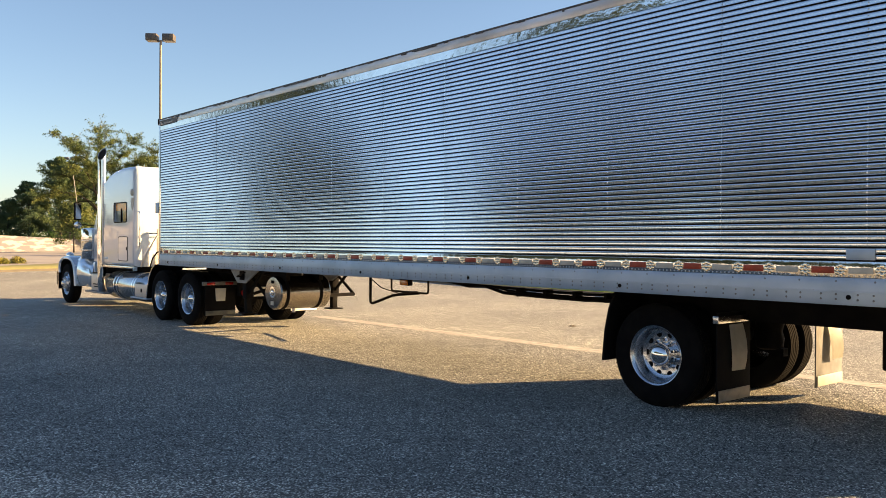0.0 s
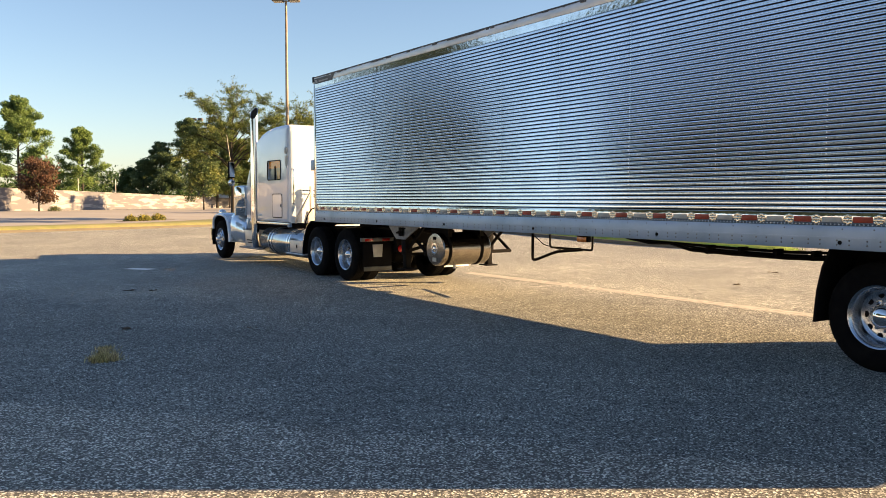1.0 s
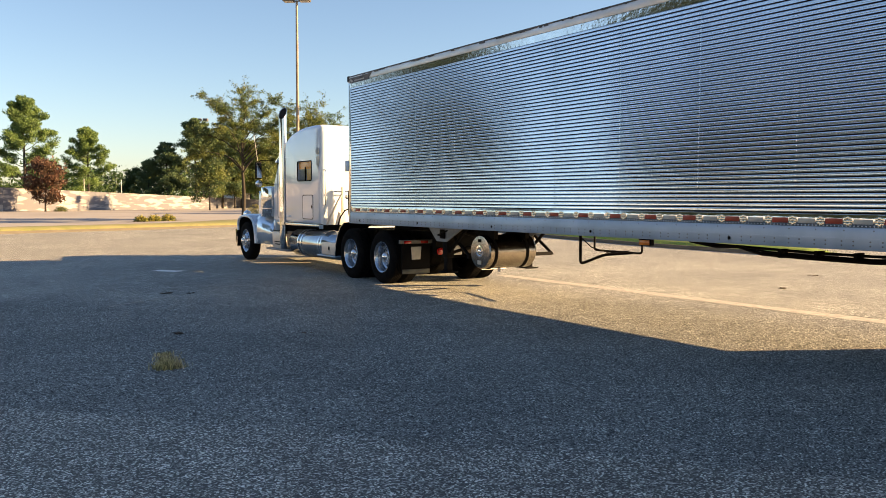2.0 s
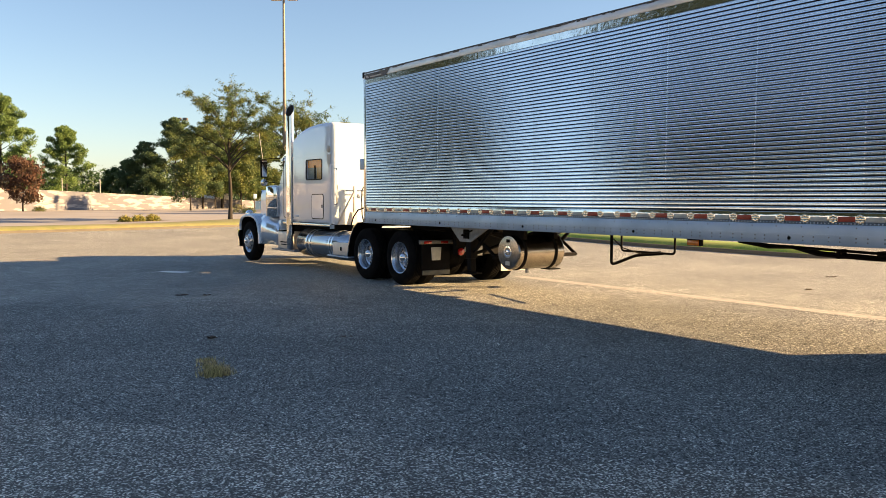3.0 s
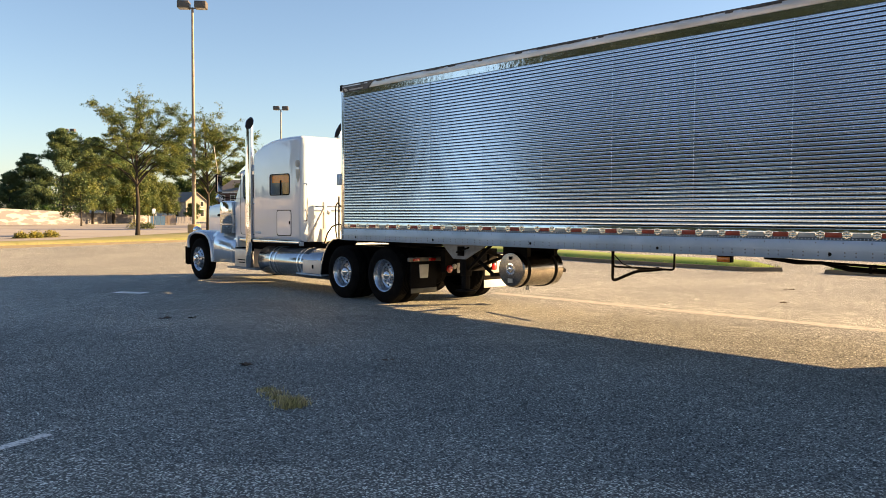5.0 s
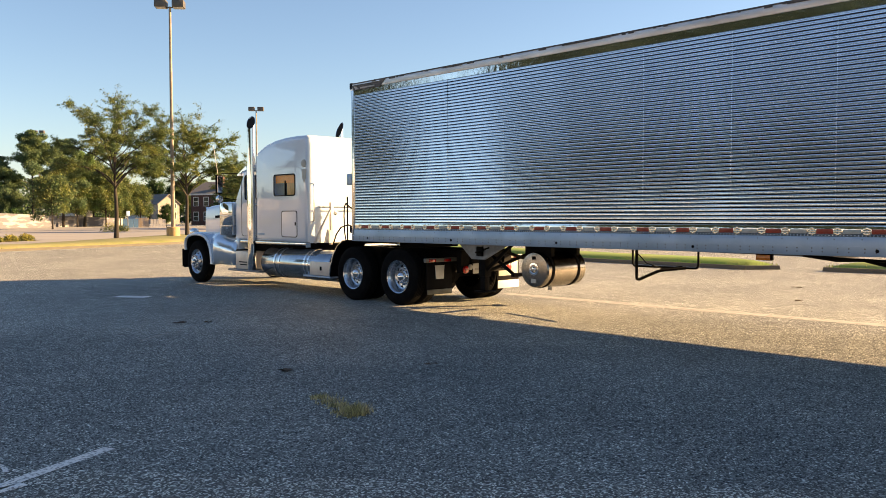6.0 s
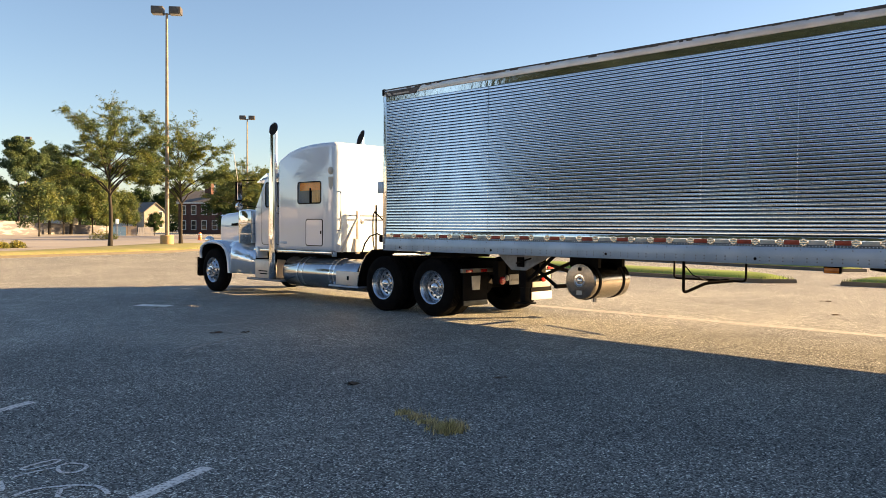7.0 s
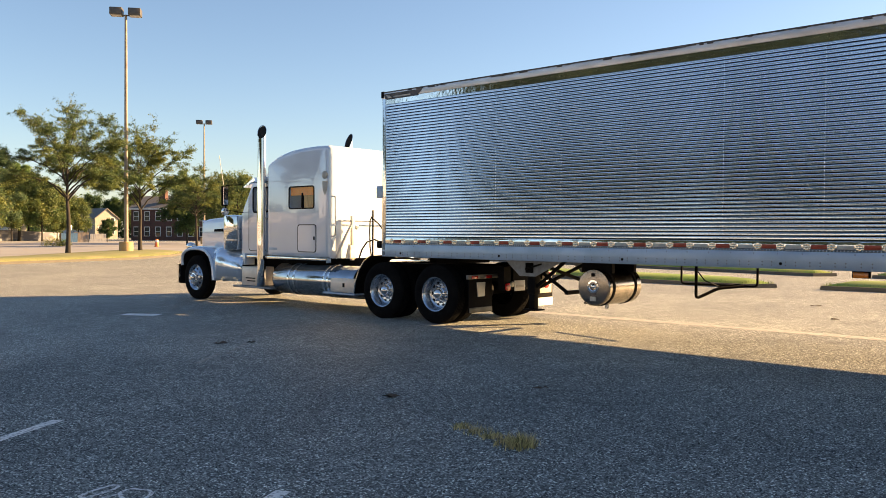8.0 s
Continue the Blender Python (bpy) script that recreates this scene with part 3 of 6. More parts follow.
def tree_meshes(name, seed, height, radius, clear, leaves, size, leaf_mat):
    """Meshes of a trunk with limbs and of a crown of leaf blades, with the foot at the origin."""
    rng = np.random.default_rng(seed)
    bm = B()
    r0 = height * 0.0125 + 0.03
    lean = rng.normal(0, 0.03, 2)
    top = height * 0.94
    trunk = [np.array([lean[0] * z + rng.normal(0, 0.01) * z ** 0.5, lean[1] * z, z]) for z in np.linspace(0, top, 9)]
    tube(bm, trunk, r0, 9, [r0 * (1.25 if i == 0 else 1 - 0.085 * i) for i in range(9)])
    tips = []
    limbs = 26
    for k in range(limbs):
        f = (k + rng.uniform(0, 1)) / limbs
        z = clear + (top - clear) * f
        i = min(7, int(z / top * 8))
        w = z / top * 8 - i
        start = trunk[i] * (1 - w) + trunk[i + 1] * w
        az = k * 2.4 + rng.normal(0, 0.3)
        up, length, bow = rng.uniform(0.2, 0.7), radius * rng.uniform(0.65, 1.0) * math.sin(math.pi * (0.22 + 0.70 * f)) ** 0.6, 0.02
        d = np.array([math.cos(az), math.sin(az), up])
        pts = branch(rng, start, d, length, bow)
        rl = r0 * 0.42 * (1 - 0.5 * f)
        tube(bm, pts, rl, 5, [rl * (1 - 0.13 * i) for i in range(len(pts))], caps=False)
        for _ in range(5):
            i = rng.integers(2, len(pts))
            d2 = (pts[i] - pts[i - 1]) / np.linalg.norm(pts[i] - pts[i - 1]) + rng.normal(0, 0.6, 3) + np.array([0, 0, 0.1])
            sub = branch(rng, pts[i], d2, length * rng.uniform(0.25, 0.5), bow, 4)
            tube(bm, sub, rl * 0.4, 4, [rl * 0.4 * (1 - 0.18 * j) for j in range(len(sub))], caps=False)
            tips += sub[1:]
        tips += pts[4:]
    tips = np.array(tips)
    weight = rng.uniform(0.2, 1.0, len(tips)) ** 2.2
    pick = rng.choice(len(tips), leaves, p=weight / weight.sum())
    spread = radius * 0.12
    v, f = leaf_quads(rng, tips[pick], np.array([spread, spread, spread * 0.8]), size, 0.0)
    wood = to_mesh(name + " wood", bm, M_BARK, None, 60)
    return wood, raw_mesh(name + " leaves", v.tolist(), f.tolist(), leaf_mat)


def locust_meshes(name, seed, height, radius, fork, limbs, leaves, size):
    """Honey locust: a bare trunk, ascending limbs that arch out to an airy crown, leaflets in sprays along the twigs."""
    rng = np.random.default_rng(seed)
    bm = B()
    r0 = 0.0150 * height
    bent = rng.normal(0, 0.05, (9, 2)).cumsum(0)
    top = height * 0.80
    leader = [np.array([bent[i, 0] * i / 5, bent[i, 1] * i / 5, top * i / 8]) for i in range(9)]
    tube(bm, leader, r0, 9, [r0 * (1.35, 1.0, 0.92, 0.84, 0.62, 0.48, 0.36, 0.25, 0.12)[i] for i in range(9)])
    mid, half = (fork + height) / 2 + 0.03 * height, (height - fork) / 2
    twigs = []

    def on_leader(z):
        i = min(7, int(z / top * 8))
        w = z / top * 8 - i
        return leader[i] * (1 - w) + leader[i + 1] * w

    def arc(a, b, lift, n):
        """From a to b, leaving upwards and flattening out."""
        c = a * 0.62 + b * 0.38 + np.array([0, 0, lift])
        pts = []
        for k in range(n + 1):
            t = k / n
            pts.append(a * (1 - t) ** 2 + c * 2 * t * (1 - t) + b * t * t + rng.normal(0, 0.04, 3) * (0 < k < n))
        return pts

    for k in range(limbs):
        f = (k + 0.5) / limbs
        el = math.asin(min(0.98, max(-0.65, -0.60 + 1.6 * f + rng.normal(0, 0.10))))
        az = k * 2.39996 + rng.normal(0, 0.25)
        reach = rng.uniform(0.80, 1.08)
        tip = np.array([radius * math.cos(el) * math.cos(az) * reach, radius * math.cos(el) * math.sin(az) * reach, mid + half * math.sin(el) * reach - 0.5 * (el < 0.1)])
        z0 = fork + (top - fork) * 0.86 * max(0.0, f - 0.12) + rng.uniform(-0.1, 0.25)
        start = on_leader(max(fork * 0.95, min(z0, tip[2] - 0.25, top * 0.97)))
        limb = arc(start, tip, 0.10 * half + 0.28 * np.linalg.norm(tip[:2] - start[:2]) * (1 - f), 9)
        length = np.linalg.norm(tip - start)
        rl = r0 * (0.46 - 0.24 * f)
        tube(bm, limb, rl, 6, [rl * (1 - 0.088 * i) for i in range(10)], caps=False)
        for j in range(10):
            at = rng.uniform(0.30, 1.0) if j else 1.0
            i = min(8, int(at * 9))
            p = limb[i] + (limb[i + 1] - limb[i]) * (at * 9 - i)
            d = limb[i + 1] - limb[i]
            d = d / np.linalg.norm(d) + rng.normal(0, 0.75, 3) * np.array([1, 1, 0.42]) + np.array([0, 0, 0.12])
            sub = branch(rng, p, d, (0.16 + 0.22 * rng.random()) * radius * (1.15 - 0.35 * at), -0.02, 5)
            rs = rl * 0.34
            tube(bm, sub, rs, 4, [rs * (1 - 0.15 * i) for i in range(6)], caps=False)
            for q in range(5):
                a = sub[rng.integers(1, 6)]
                d2 = (sub[5] - sub[2]) / np.linalg.norm(sub[5] - sub[2]) + rng.normal(0, 0.8, 3) * np.array([1, 1, 0.5])
                tw = branch(rng, a, d2, rng.uniform(0.35, 0.85), -0.06, 4)
                tube(bm, tw, 0.008, 3, [0.009, 0.008, 0.006, 0.005, 0.003], caps=False)
                thick = 2.0 - 1.5 * max(0.0, (a[2] - fork) / (height - fork))
                twigs.append((tw, thick * rng.choice([0.15, 0.6, 1.0, 1.5])))
    w = np.array([t[1] for t in twigs])
    pick = rng.choice(len(twigs), leaves, p=w / w.sum())
    pts = np.array([t[0] for t in twigs])
    seg, u = rng.integers(0, 4, leaves), rng.random((leaves, 1))
    c = pts[pick, seg] * (1 - u) + pts[pick, seg + 1] * u
    c[:, 2] -= np.abs(rng.normal(0, 0.06, leaves))
    v, f = leaf_quads(rng, c, np.array([0.105, 0.105, 0.06]), size, 0.35)
    return to_mesh(name + " wood", bm, M_BARK, None, 60), raw_mesh(name + " leaves", v.tolist(), f.tolist(), M_LEAF)


def pine_meshes(name, seed, height, radius, clear, leaves, size, leaf_mat):
    """Loblolly pine: a straight trunk, level limbs under a domed top, needles in separate tufts at the limbs' ends."""
    rng = np.random.default_rng(seed)
    bm = B()
    r0 = 0.014 * height
    sway = rng.normal(0, 0.06, (9, 2)).cumsum(0)
    trunk = [np.array([sway[i, 0], sway[i, 1], height * 0.96 * i / 8]) for i in range(9)]
    tube(bm, trunk, r0, 8, [r0 * (1.2 - 0.13 * i) for i in range(9)])
    tufts = []
    limbs = 34
    for k in range(limbs):
        f = (k + rng.random()) / limbs
        z = clear + (height * 0.95 - clear) * f
        i = min(7, int(z / (height * 0.96) * 8))
        start = trunk[i] + (trunk[i + 1] - trunk[i]) * (z / (height * 0.96) * 8 - i)
        az = k * 2.39996 + rng.normal(0, 0.3)
        reach = radius * (1 - 0.82 * f ** 2.0) * (0.82 + 0.18 * min(1.0, f / 0.25)) * rng.uniform(0.70, 1.08)
        pts = branch(rng, start, np.array([math.cos(az), math.sin(az), -0.05 + 0.75 * f]), reach, 0.05, 6)
        rl = r0 * 0.30 * (1 - 0.5 * f)
        tube(bm, pts, rl, 5, [rl * (1 - 0.12 * j) for j in range(7)], caps=False)
        for _ in range(10):
            j = rng.integers(2, 7)
            d = pts[j] - pts[j - 1]
            sub = branch(rng, pts[j], d / np.linalg.norm(d) + rng.normal(0, 0.75, 3) * np.array([1, 1, 0.55]) + np.array([0, 0, 0.25]), reach * rng.uniform(0.12, 0.30), 0.06, 3)
            tube(bm, sub, rl * 0.35, 4, [rl * 0.35, rl * 0.3, rl * 0.22, rl * 0.15], caps=False)
            tufts += [sub[3], (sub[1] + sub[2]) / 2][:1 + (rng.random() < 0.3 + f)]
        tufts.append(pts[6])
    tufts = np.array(tufts)
    big = rng.uniform(0.3, 1.0, len(tufts))
    pick = rng.choice(len(tufts), leaves, p=big / big.sum())
    around = rng.normal(0, 1, (leaves, 3))
    around /= np.linalg.norm(around, axis=1)[:, None]
    c = tufts[pick] + around * (0.085 * radius * (0.6 + big[pick]) * rng.random(leaves) ** 0.4)[:, None] * np.array([1.25, 1.25, 0.75])
    v, f = leaf_quads(rng, c, np.array([0.03, 0.03, 0.03]), size, 0.0)
    return to_mesh(name + " wood", bm, M_BARK, None, 60), raw_mesh(name + " needles", v.tolist(), f.tolist(), leaf_mat)


def tree(meshes, loc, label, category="tree", group="", turn=0.0, scale=1.0, name="tree"):
    root = thing(name, (*loc, 0), label, category, group)
    root.rotation_euler = (0, 0, turn)
    root.scale = (scale,) * 3
    for nm, me in (("trunk", meshes[0]), ("crown", meshes[1])):
        ob = new(nm, me)
        ob.parent = root
    return root


T_LOCUST = locust_meshes("locust", 3, 10.4, 3.9, 3.9, 22, 62000, 0.062)
T_LOCUST2 = locust_meshes("locust b", 12, 10.4, 4.5, 3.7, 22, 62000, 0.068)
T_PINE = pine_meshes("pine", 5, 17.0, 5.6, 4.4, 60000, 0.135, M_LEAFPINE)
T_PINEDARK = pine_meshes("dark pine", 6, 17.0, 6.2, 3.0, 60000, 0.15, M_LEAFMID)
T_ROUND = tree_meshes("broadleaf", 8, 12.0, 4.4, 2.0, 15000, 0.24, M_LEAFDARK)
T_SHADE = tree_meshes("shade tree", 18, 12.0, 4.4, 5.0, 7000, 0.34, M_LEAFDEEP)
T_SIDE = tree_meshes("side tree", 19, 10.6, 4.7, 4.3, 3000, 0.28, M_LEAFDEEP)
T_ROUND2 = tree_meshes("broadleaf b", 9, 12.0, 4.0, 2.4, 13000, 0.20, M_LEAF)
T_RED = tree_meshes("red maple", 14, 7.0, 3.0, 0.8, 5000, 0.22, M_LEAFRED)
T_YOUNG = tree_meshes("young tree", 21, 6.0, 2.8, 1.6, 5500, 0.16, M_LEAF)

tree(T_LOCUST, (18.9, 58.6), "tall honey locust with airy green crown on the grass island", group="trees on the island", scale=0.875)
tree(T_LOCUST2, (26.4, 63.6), "tall honey locust with dark forked trunk beside the lamp post", group="trees on the island", turn=1.0, scale=0.88)
tree(T_PINE, (14.4, 139.0), "tall loblolly pine with domed bright green crown", "pine tree", "trees behind the wall", 0.5, 0.955, "pine_tree")
tree(T_PINE, (5.0, 141.0), "tall loblolly pine with clumped green crown behind wall", "pine tree", "trees behind the wall", 2.5, 0.86, "pine_tree")
tree(T_PINE, (23.4, 140.0), "smaller loblolly pine with rounded crown behind wall", "pine tree", "trees behind the wall", 4.0, 0.73, "pine_tree")
tree(T_LOCUST2, (45.4, 86.9), "honey locust with bright yellow green crown by the road", turn=3.0, scale=0.82)
tree(T_RED, (14.6, 120.5), "rust red leaved small tree at the wall foot", "tree", "", 0.0, 0.92)
tree(T_YOUNG, (37.2, 124.0), "young green tree standing in front of the wall", "tree", scale=1.1)
for x, y, s, a, m in ((42.2, 147.0, 0.90, 0.3, 1), (37.9, 149.5, 0.66, 2.1, 1), (47.2, 148.5, 0.84, 4.4, 1), (35.2, 151.0, 0.48, 1.0, 1), (51.5, 150.0, 0.74, 5.2, 0)):
    tree((T_PINE, T_PINEDARK)[m], (x, y), "loblolly pine with clumped dark green crown beyond the wall", "pine tree", "grove beyond the wall", a, s, "pine_tree")
for x, y, s, m, a in ((52, 152, 0.95, 1, 4), (56, 158, 0.95, 1, 1), (62, 166, 0.9, 1, 5), (34.0, 156, 0.55, 0, 1), (49.2, 147.5, 0.7, 1, 0), (54.1, 147.8, 0.8, 1, 1), (57.3, 149.6, 0.55, 1, 2), (58.4, 150.8, 0.75, 1, 0), (61.8, 151.4, 0.6, 1, 1), (93.0, 212.0, 0.85, 0, 0), (98.4, 212.7, 0.8, 0, 1), (100.7, 205.9, 0.9, 1, 2)):
    tree((T_ROUND, T_ROUND2)[m], (x, y), "dense dark green tree in the grove beyond the wall", group="grove beyond the wall", turn=a, scale=s)
for x, y, s, m, a in ((53.3, 102.0, 0.62, 0, 0.5), (57.8, 97.5, 0.72, 1, 1.5), (63.5, 109, 0.80, 1, 4)):
    tree((T_ROUND, T_ROUND2)[m], (x, y), "leafy tree in front of the brick building", group="trees by the brick building", turn=a, scale=s)
for x, y, s, a in ((-33.6, 39.2, 1.36, 0), (-32.5, 34.3, 1.30, 1), (-35.0, 44.2, 1.30, 2), (-34.5, 28.5, 1.34, 3), (-35.5, 23.5, 1.28, 4), (-36, 17.5, 1.12, 5), (-35, 11.5, 1.08, 1.5), (-37, 4.5, 1.0, 2), (-36, -2.5, 0.95, 3.3), (-38, -10, 1.0, 0.4), (-40, -19, 1.0, 2.5)):
    tree(T_SHADE, (x, y), "leafy dark green tree along the open side of the lot", group="trees along the open side", turn=a, scale=s)
tree(T_SIDE, (-11.0, 40.6), "broad low dark green tree standing alone in the lot")


def woods(name, count, r0, r1, h, seed, label, arc, n, size):
    """Distant woods: leaf clumps in uneven heaps along an arc."""
    rng = np.random.default_rng(seed)
    cs = []
    for _ in range(count):
        a, r, hh, w = rng.uniform(*arc), rng.uniform(r0, r1), h * rng.uniform(0.45, 1.15), rng.uniform(2.5, 6)
        p = rng.normal(0, 1, (n, 3))
        p /= np.linalg.norm(p, axis=1)[:, None]
        p = p * np.array([w, w, hh * 0.5]) * rng.uniform(0.7, 1.05, (n, 1)) + np.array([r * math.sin(a), r * math.cos(a), hh * 0.5])
        p[:, 2] = np.maximum(p[:, 2], 0.3)
        cs.append(p)
    v, f = leaf_quads(rng, np.concatenate(cs), 0.4, size, 0.1)
    ob = new(name, raw_mesh(name, v.tolist(), f.tolist(), M_LEAFDARK))
    return tagged(ob, label, "woods", kind="stuff")


woods("distant_woods", 330, 230, 300, 12.0, 4, "low band of distant dark green woods", (-0.5, 1.5), 480, 0.5)
woods("distant_woods", 400, 230, 320, 12.0, 6, "low band of distant dark green woods", (1.5, 2 * math.pi - 0.5), 110, 1.1)


def shrub(loc, r, mat, label, group, seed):
    rng = np.random.default_rng(seed)
    p = rng.normal(0, 1, (900, 3))
    p /= np.linalg.norm(p, axis=1)[:, None]
    p[:, 2] = np.abs(p[:, 2])
    p = p * np.array([r, r, r * 0.85]) * rng.uniform(0.45, 1.0, (900, 1))
    v, f = leaf_quads(rng, p, 0.04, 0.075)
    root = thing("shrub", (*loc, 0.0), label, "shrub", group)
    bm = B()
    for k in range(5):
        a = k * 1.26
        tube(bm, [(0, 0, 0), (r * 0.3 * math.cos(a), r * 0.3 * math.sin(a), r * 0.4), (r * 0.6 * math.cos(a), r * 0.6 * math.sin(a), r * 0.7)], 0.015, 5)
    for nm, me in (("stems", to_mesh("stems", bm, M_BARK)), ("foliage", raw_mesh("foliage", v.tolist(), f.tolist(), mat))):
        ob = new(nm, me)
        ob.parent = root


for k, (x, y) in enumerate(((13.3, 64.3), (14.4, 64.95), (15.6, 65.7))):
    shrub((x, y), 0.50 + 0.05 * k, M_LEAFYEL, "yellow green rounded shrub in a mulch bed", "shrubs in the mulch bed", 30 + k)
tree(T_ROUND, (57.1, 131.3), "dark rounded evergreen bush beside the house", "bush", "", 1.0, 0.28, "bush")
shrub((34.5, 97.5), 1.3, M_LEAFYEL, "low yellow green shrub by the sign post", "shrubs by the road", 41)
shrub((36.0, 98.3), 0.9, M_LEAF, "low green shrub by the sign post", "shrubs by the road", 42)
shrub((16.3, 119.5), 0.9, M_LEAF, "small clipped green shrub beneath the red tree", "shrubs by the road", 43)
bm = B()
bm.faces.new([bm.verts.new((14.6 + 2.9 * math.cos(a) * 0.9 + 0.6 * math.sin(a), 65.1 + 1.9 * math.cos(a) + 0.9 * math.sin(a), 0.012)) for a in np.linspace(0, 6.0, 20)])
single("mulch_bed", bm, M_MULCH, (14.6, 65.1, 0), "brown mulch bed under three shrubs", "mulch bed", kind="structure", angle=0)


def weed(name, spots, seed, label, loc):
    rng = np.random.default_rng(seed)
    vs, fs = [], []
    for cx, cy, n, rad, hgt in spots:
        for _ in range(n):
            x, y = cx + rng.normal(0, rad), cy + rng.normal(0, rad * 0.6)
            a, h, w = rng.uniform(0, 6.28), hgt * rng.uniform(0.4, 1.2), rng.uniform(0.003, 0.006)
            dx, dy = rng.normal(0, 0.5 * h, 2)
            k = len(vs)
            c, s = math.cos(a) * w, math.sin(a) * w
            vs += [(x - c, y - s, 0), (x + c, y + s, 0), (x + c * 0.7 + dx * 0.4, y + s * 0.7 + dy * 0.4, h * 0.6), (x - c * 0.7 + dx * 0.4, y - s * 0.7 + dy * 0.4, h * 0.6), (x + dx, y + dy, h)]
            fs += [(k, k + 1, k + 2, k + 3), (k + 3, k + 2, k + 4)]
    vs = [(x - loc[0], y - loc[1], z) for x, y, z in vs]
    ob = new(name, raw_mesh(name, vs, fs, M_BLADE))
    ob.location = loc
    return tagged(ob, label, "weed", kind="stuff")


weed("grass_weed", [(0.74, 9.98, 300, 0.07, 0.085), (0.76, 10.13, 170, 0.06, 0.05), (0.80, 10.32, 150, 0.06, 0.04), (0.84, 10.50, 110, 0.055, 0.045), (0.89, 10.68, 110, 0.05, 0.045)], 5, "dry yellow green weed growing from an asphalt crack", (0.8, 10.3, 0))


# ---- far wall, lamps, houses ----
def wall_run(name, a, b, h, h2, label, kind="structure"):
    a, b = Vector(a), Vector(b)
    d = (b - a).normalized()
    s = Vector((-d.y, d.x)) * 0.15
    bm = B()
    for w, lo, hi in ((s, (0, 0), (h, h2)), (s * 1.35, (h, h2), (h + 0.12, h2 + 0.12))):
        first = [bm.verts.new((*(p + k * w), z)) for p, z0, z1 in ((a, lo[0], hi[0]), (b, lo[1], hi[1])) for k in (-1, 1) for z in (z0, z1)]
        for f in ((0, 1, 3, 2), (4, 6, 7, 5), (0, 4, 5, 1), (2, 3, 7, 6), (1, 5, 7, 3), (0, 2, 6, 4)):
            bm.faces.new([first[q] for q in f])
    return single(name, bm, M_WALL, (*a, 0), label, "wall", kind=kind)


wall_run("wall_north", (-60, 96), (10, 124), 3.0, 3.0, "long pale wall with tree shade dapples in its paint")
wall_run("wall_northeast", (10, 124), (62, 160), 3.0, 1.3, "long pale wall with tree shade dapples in its paint")


def post_fence(a, b, count, h, label):
    """Thin steel posts standing close behind the wall."""
    a, b = Vector(a), Vector(b)
    root = thing("fence", (*a, 0), label, "fence", "fences along the far road")
    me = to_mesh("post", lathe(B(), (0, 0, 0), (0, 0, 1), [(0, 0.055), (h, 0.055), (h + 0.06, 0.02)], 8), M_PALEGREY)
    for k in range(count):
        p = a + (b - a) * k / (count - 1)
        piece("post", me, root, (p.x, p.y, 0))


post_fence((-20, 113.5), (28, 139.0), 9, 4.6, "pale thin post fence standing behind the painted wall")


def lamp_post(loc, h, label, turn, base=True):
    x, y = loc
    root = thing("lamp_post", (x, y, 0), label, "lamp post", "parking lot lamp posts")
    if base:
        part("base", lathe(B(), (x, y, 0), (0, 0, 1), [(0, 0.48), (0.85, 0.48), (0.9, 0.44)], 20), M_YELLOW, root, "faded yellow concrete base")
    part("pole", lathe(B(), (x, y, 0.0), (0, 0, 1), [(0, 0.16), (h * 0.5, 0.12), (h - 0.2, 0.085)], 10), M_POLE, root)
    c, s = math.cos(turn), math.sin(turn)
    part("arm", cyl(B(), (x - c * 0.75, y - s * 0.75, h - 0.25), (x + c * 0.75, y + s * 0.75, h - 0.25), 0.045, 8), M_LAMP, root)
    for sg in (-1, 1):
        q = Vector((x + sg * c * 0.62, y + sg * s * 0.62, h - 0.02))
        bm = box(B(), -0.42, 0.42, -0.4, 0.4, -0.26, 0.26, 0.05)
        bmesh.ops.rotate(bm, verts=bm.verts, cent=(0, 0, 0), matrix=Matrix.Rotation(turn, 3, "Z"))
        bmesh.ops.translate(bm, verts=bm.verts, vec=q)
        head = part("lamp_head", bm, M_LAMP, root, "brown metal box lamp head")
        bm = box(B(), -0.34, 0.34, -0.32, 0.32, -0.275, -0.262)
        bmesh.ops.rotate(bm, verts=bm.verts, cent=(0, 0, 0), matrix=Matrix.Rotation(turn, 3, "Z"))
        bmesh.ops.translate(bm, verts=bm.verts, vec=q)
        part("lens", bm, M_LENS, head)
    return root


lamp_post((24.6, 62.2), 17.0, "tall grey lamp post with two box lamps on yellow base", radians(-38))
lamp_post((48.2, 162.5), 16.9, "distant tall lamp post rising behind pine trees", radians(-38))
lamp_post((58.6, 106.5), 16.6, "distant tall lamp post with two box lamps", radians(-38))


def placed(bm, loc, turn):
    bmesh.ops.rotate(bm, verts=bm.verts, cent=(0, 0, 0), matrix=Matrix.Rotation(turn, 3, "Z"))
    bmesh.ops.translate(bm, verts=bm.verts, vec=Vector(loc))
    return bm


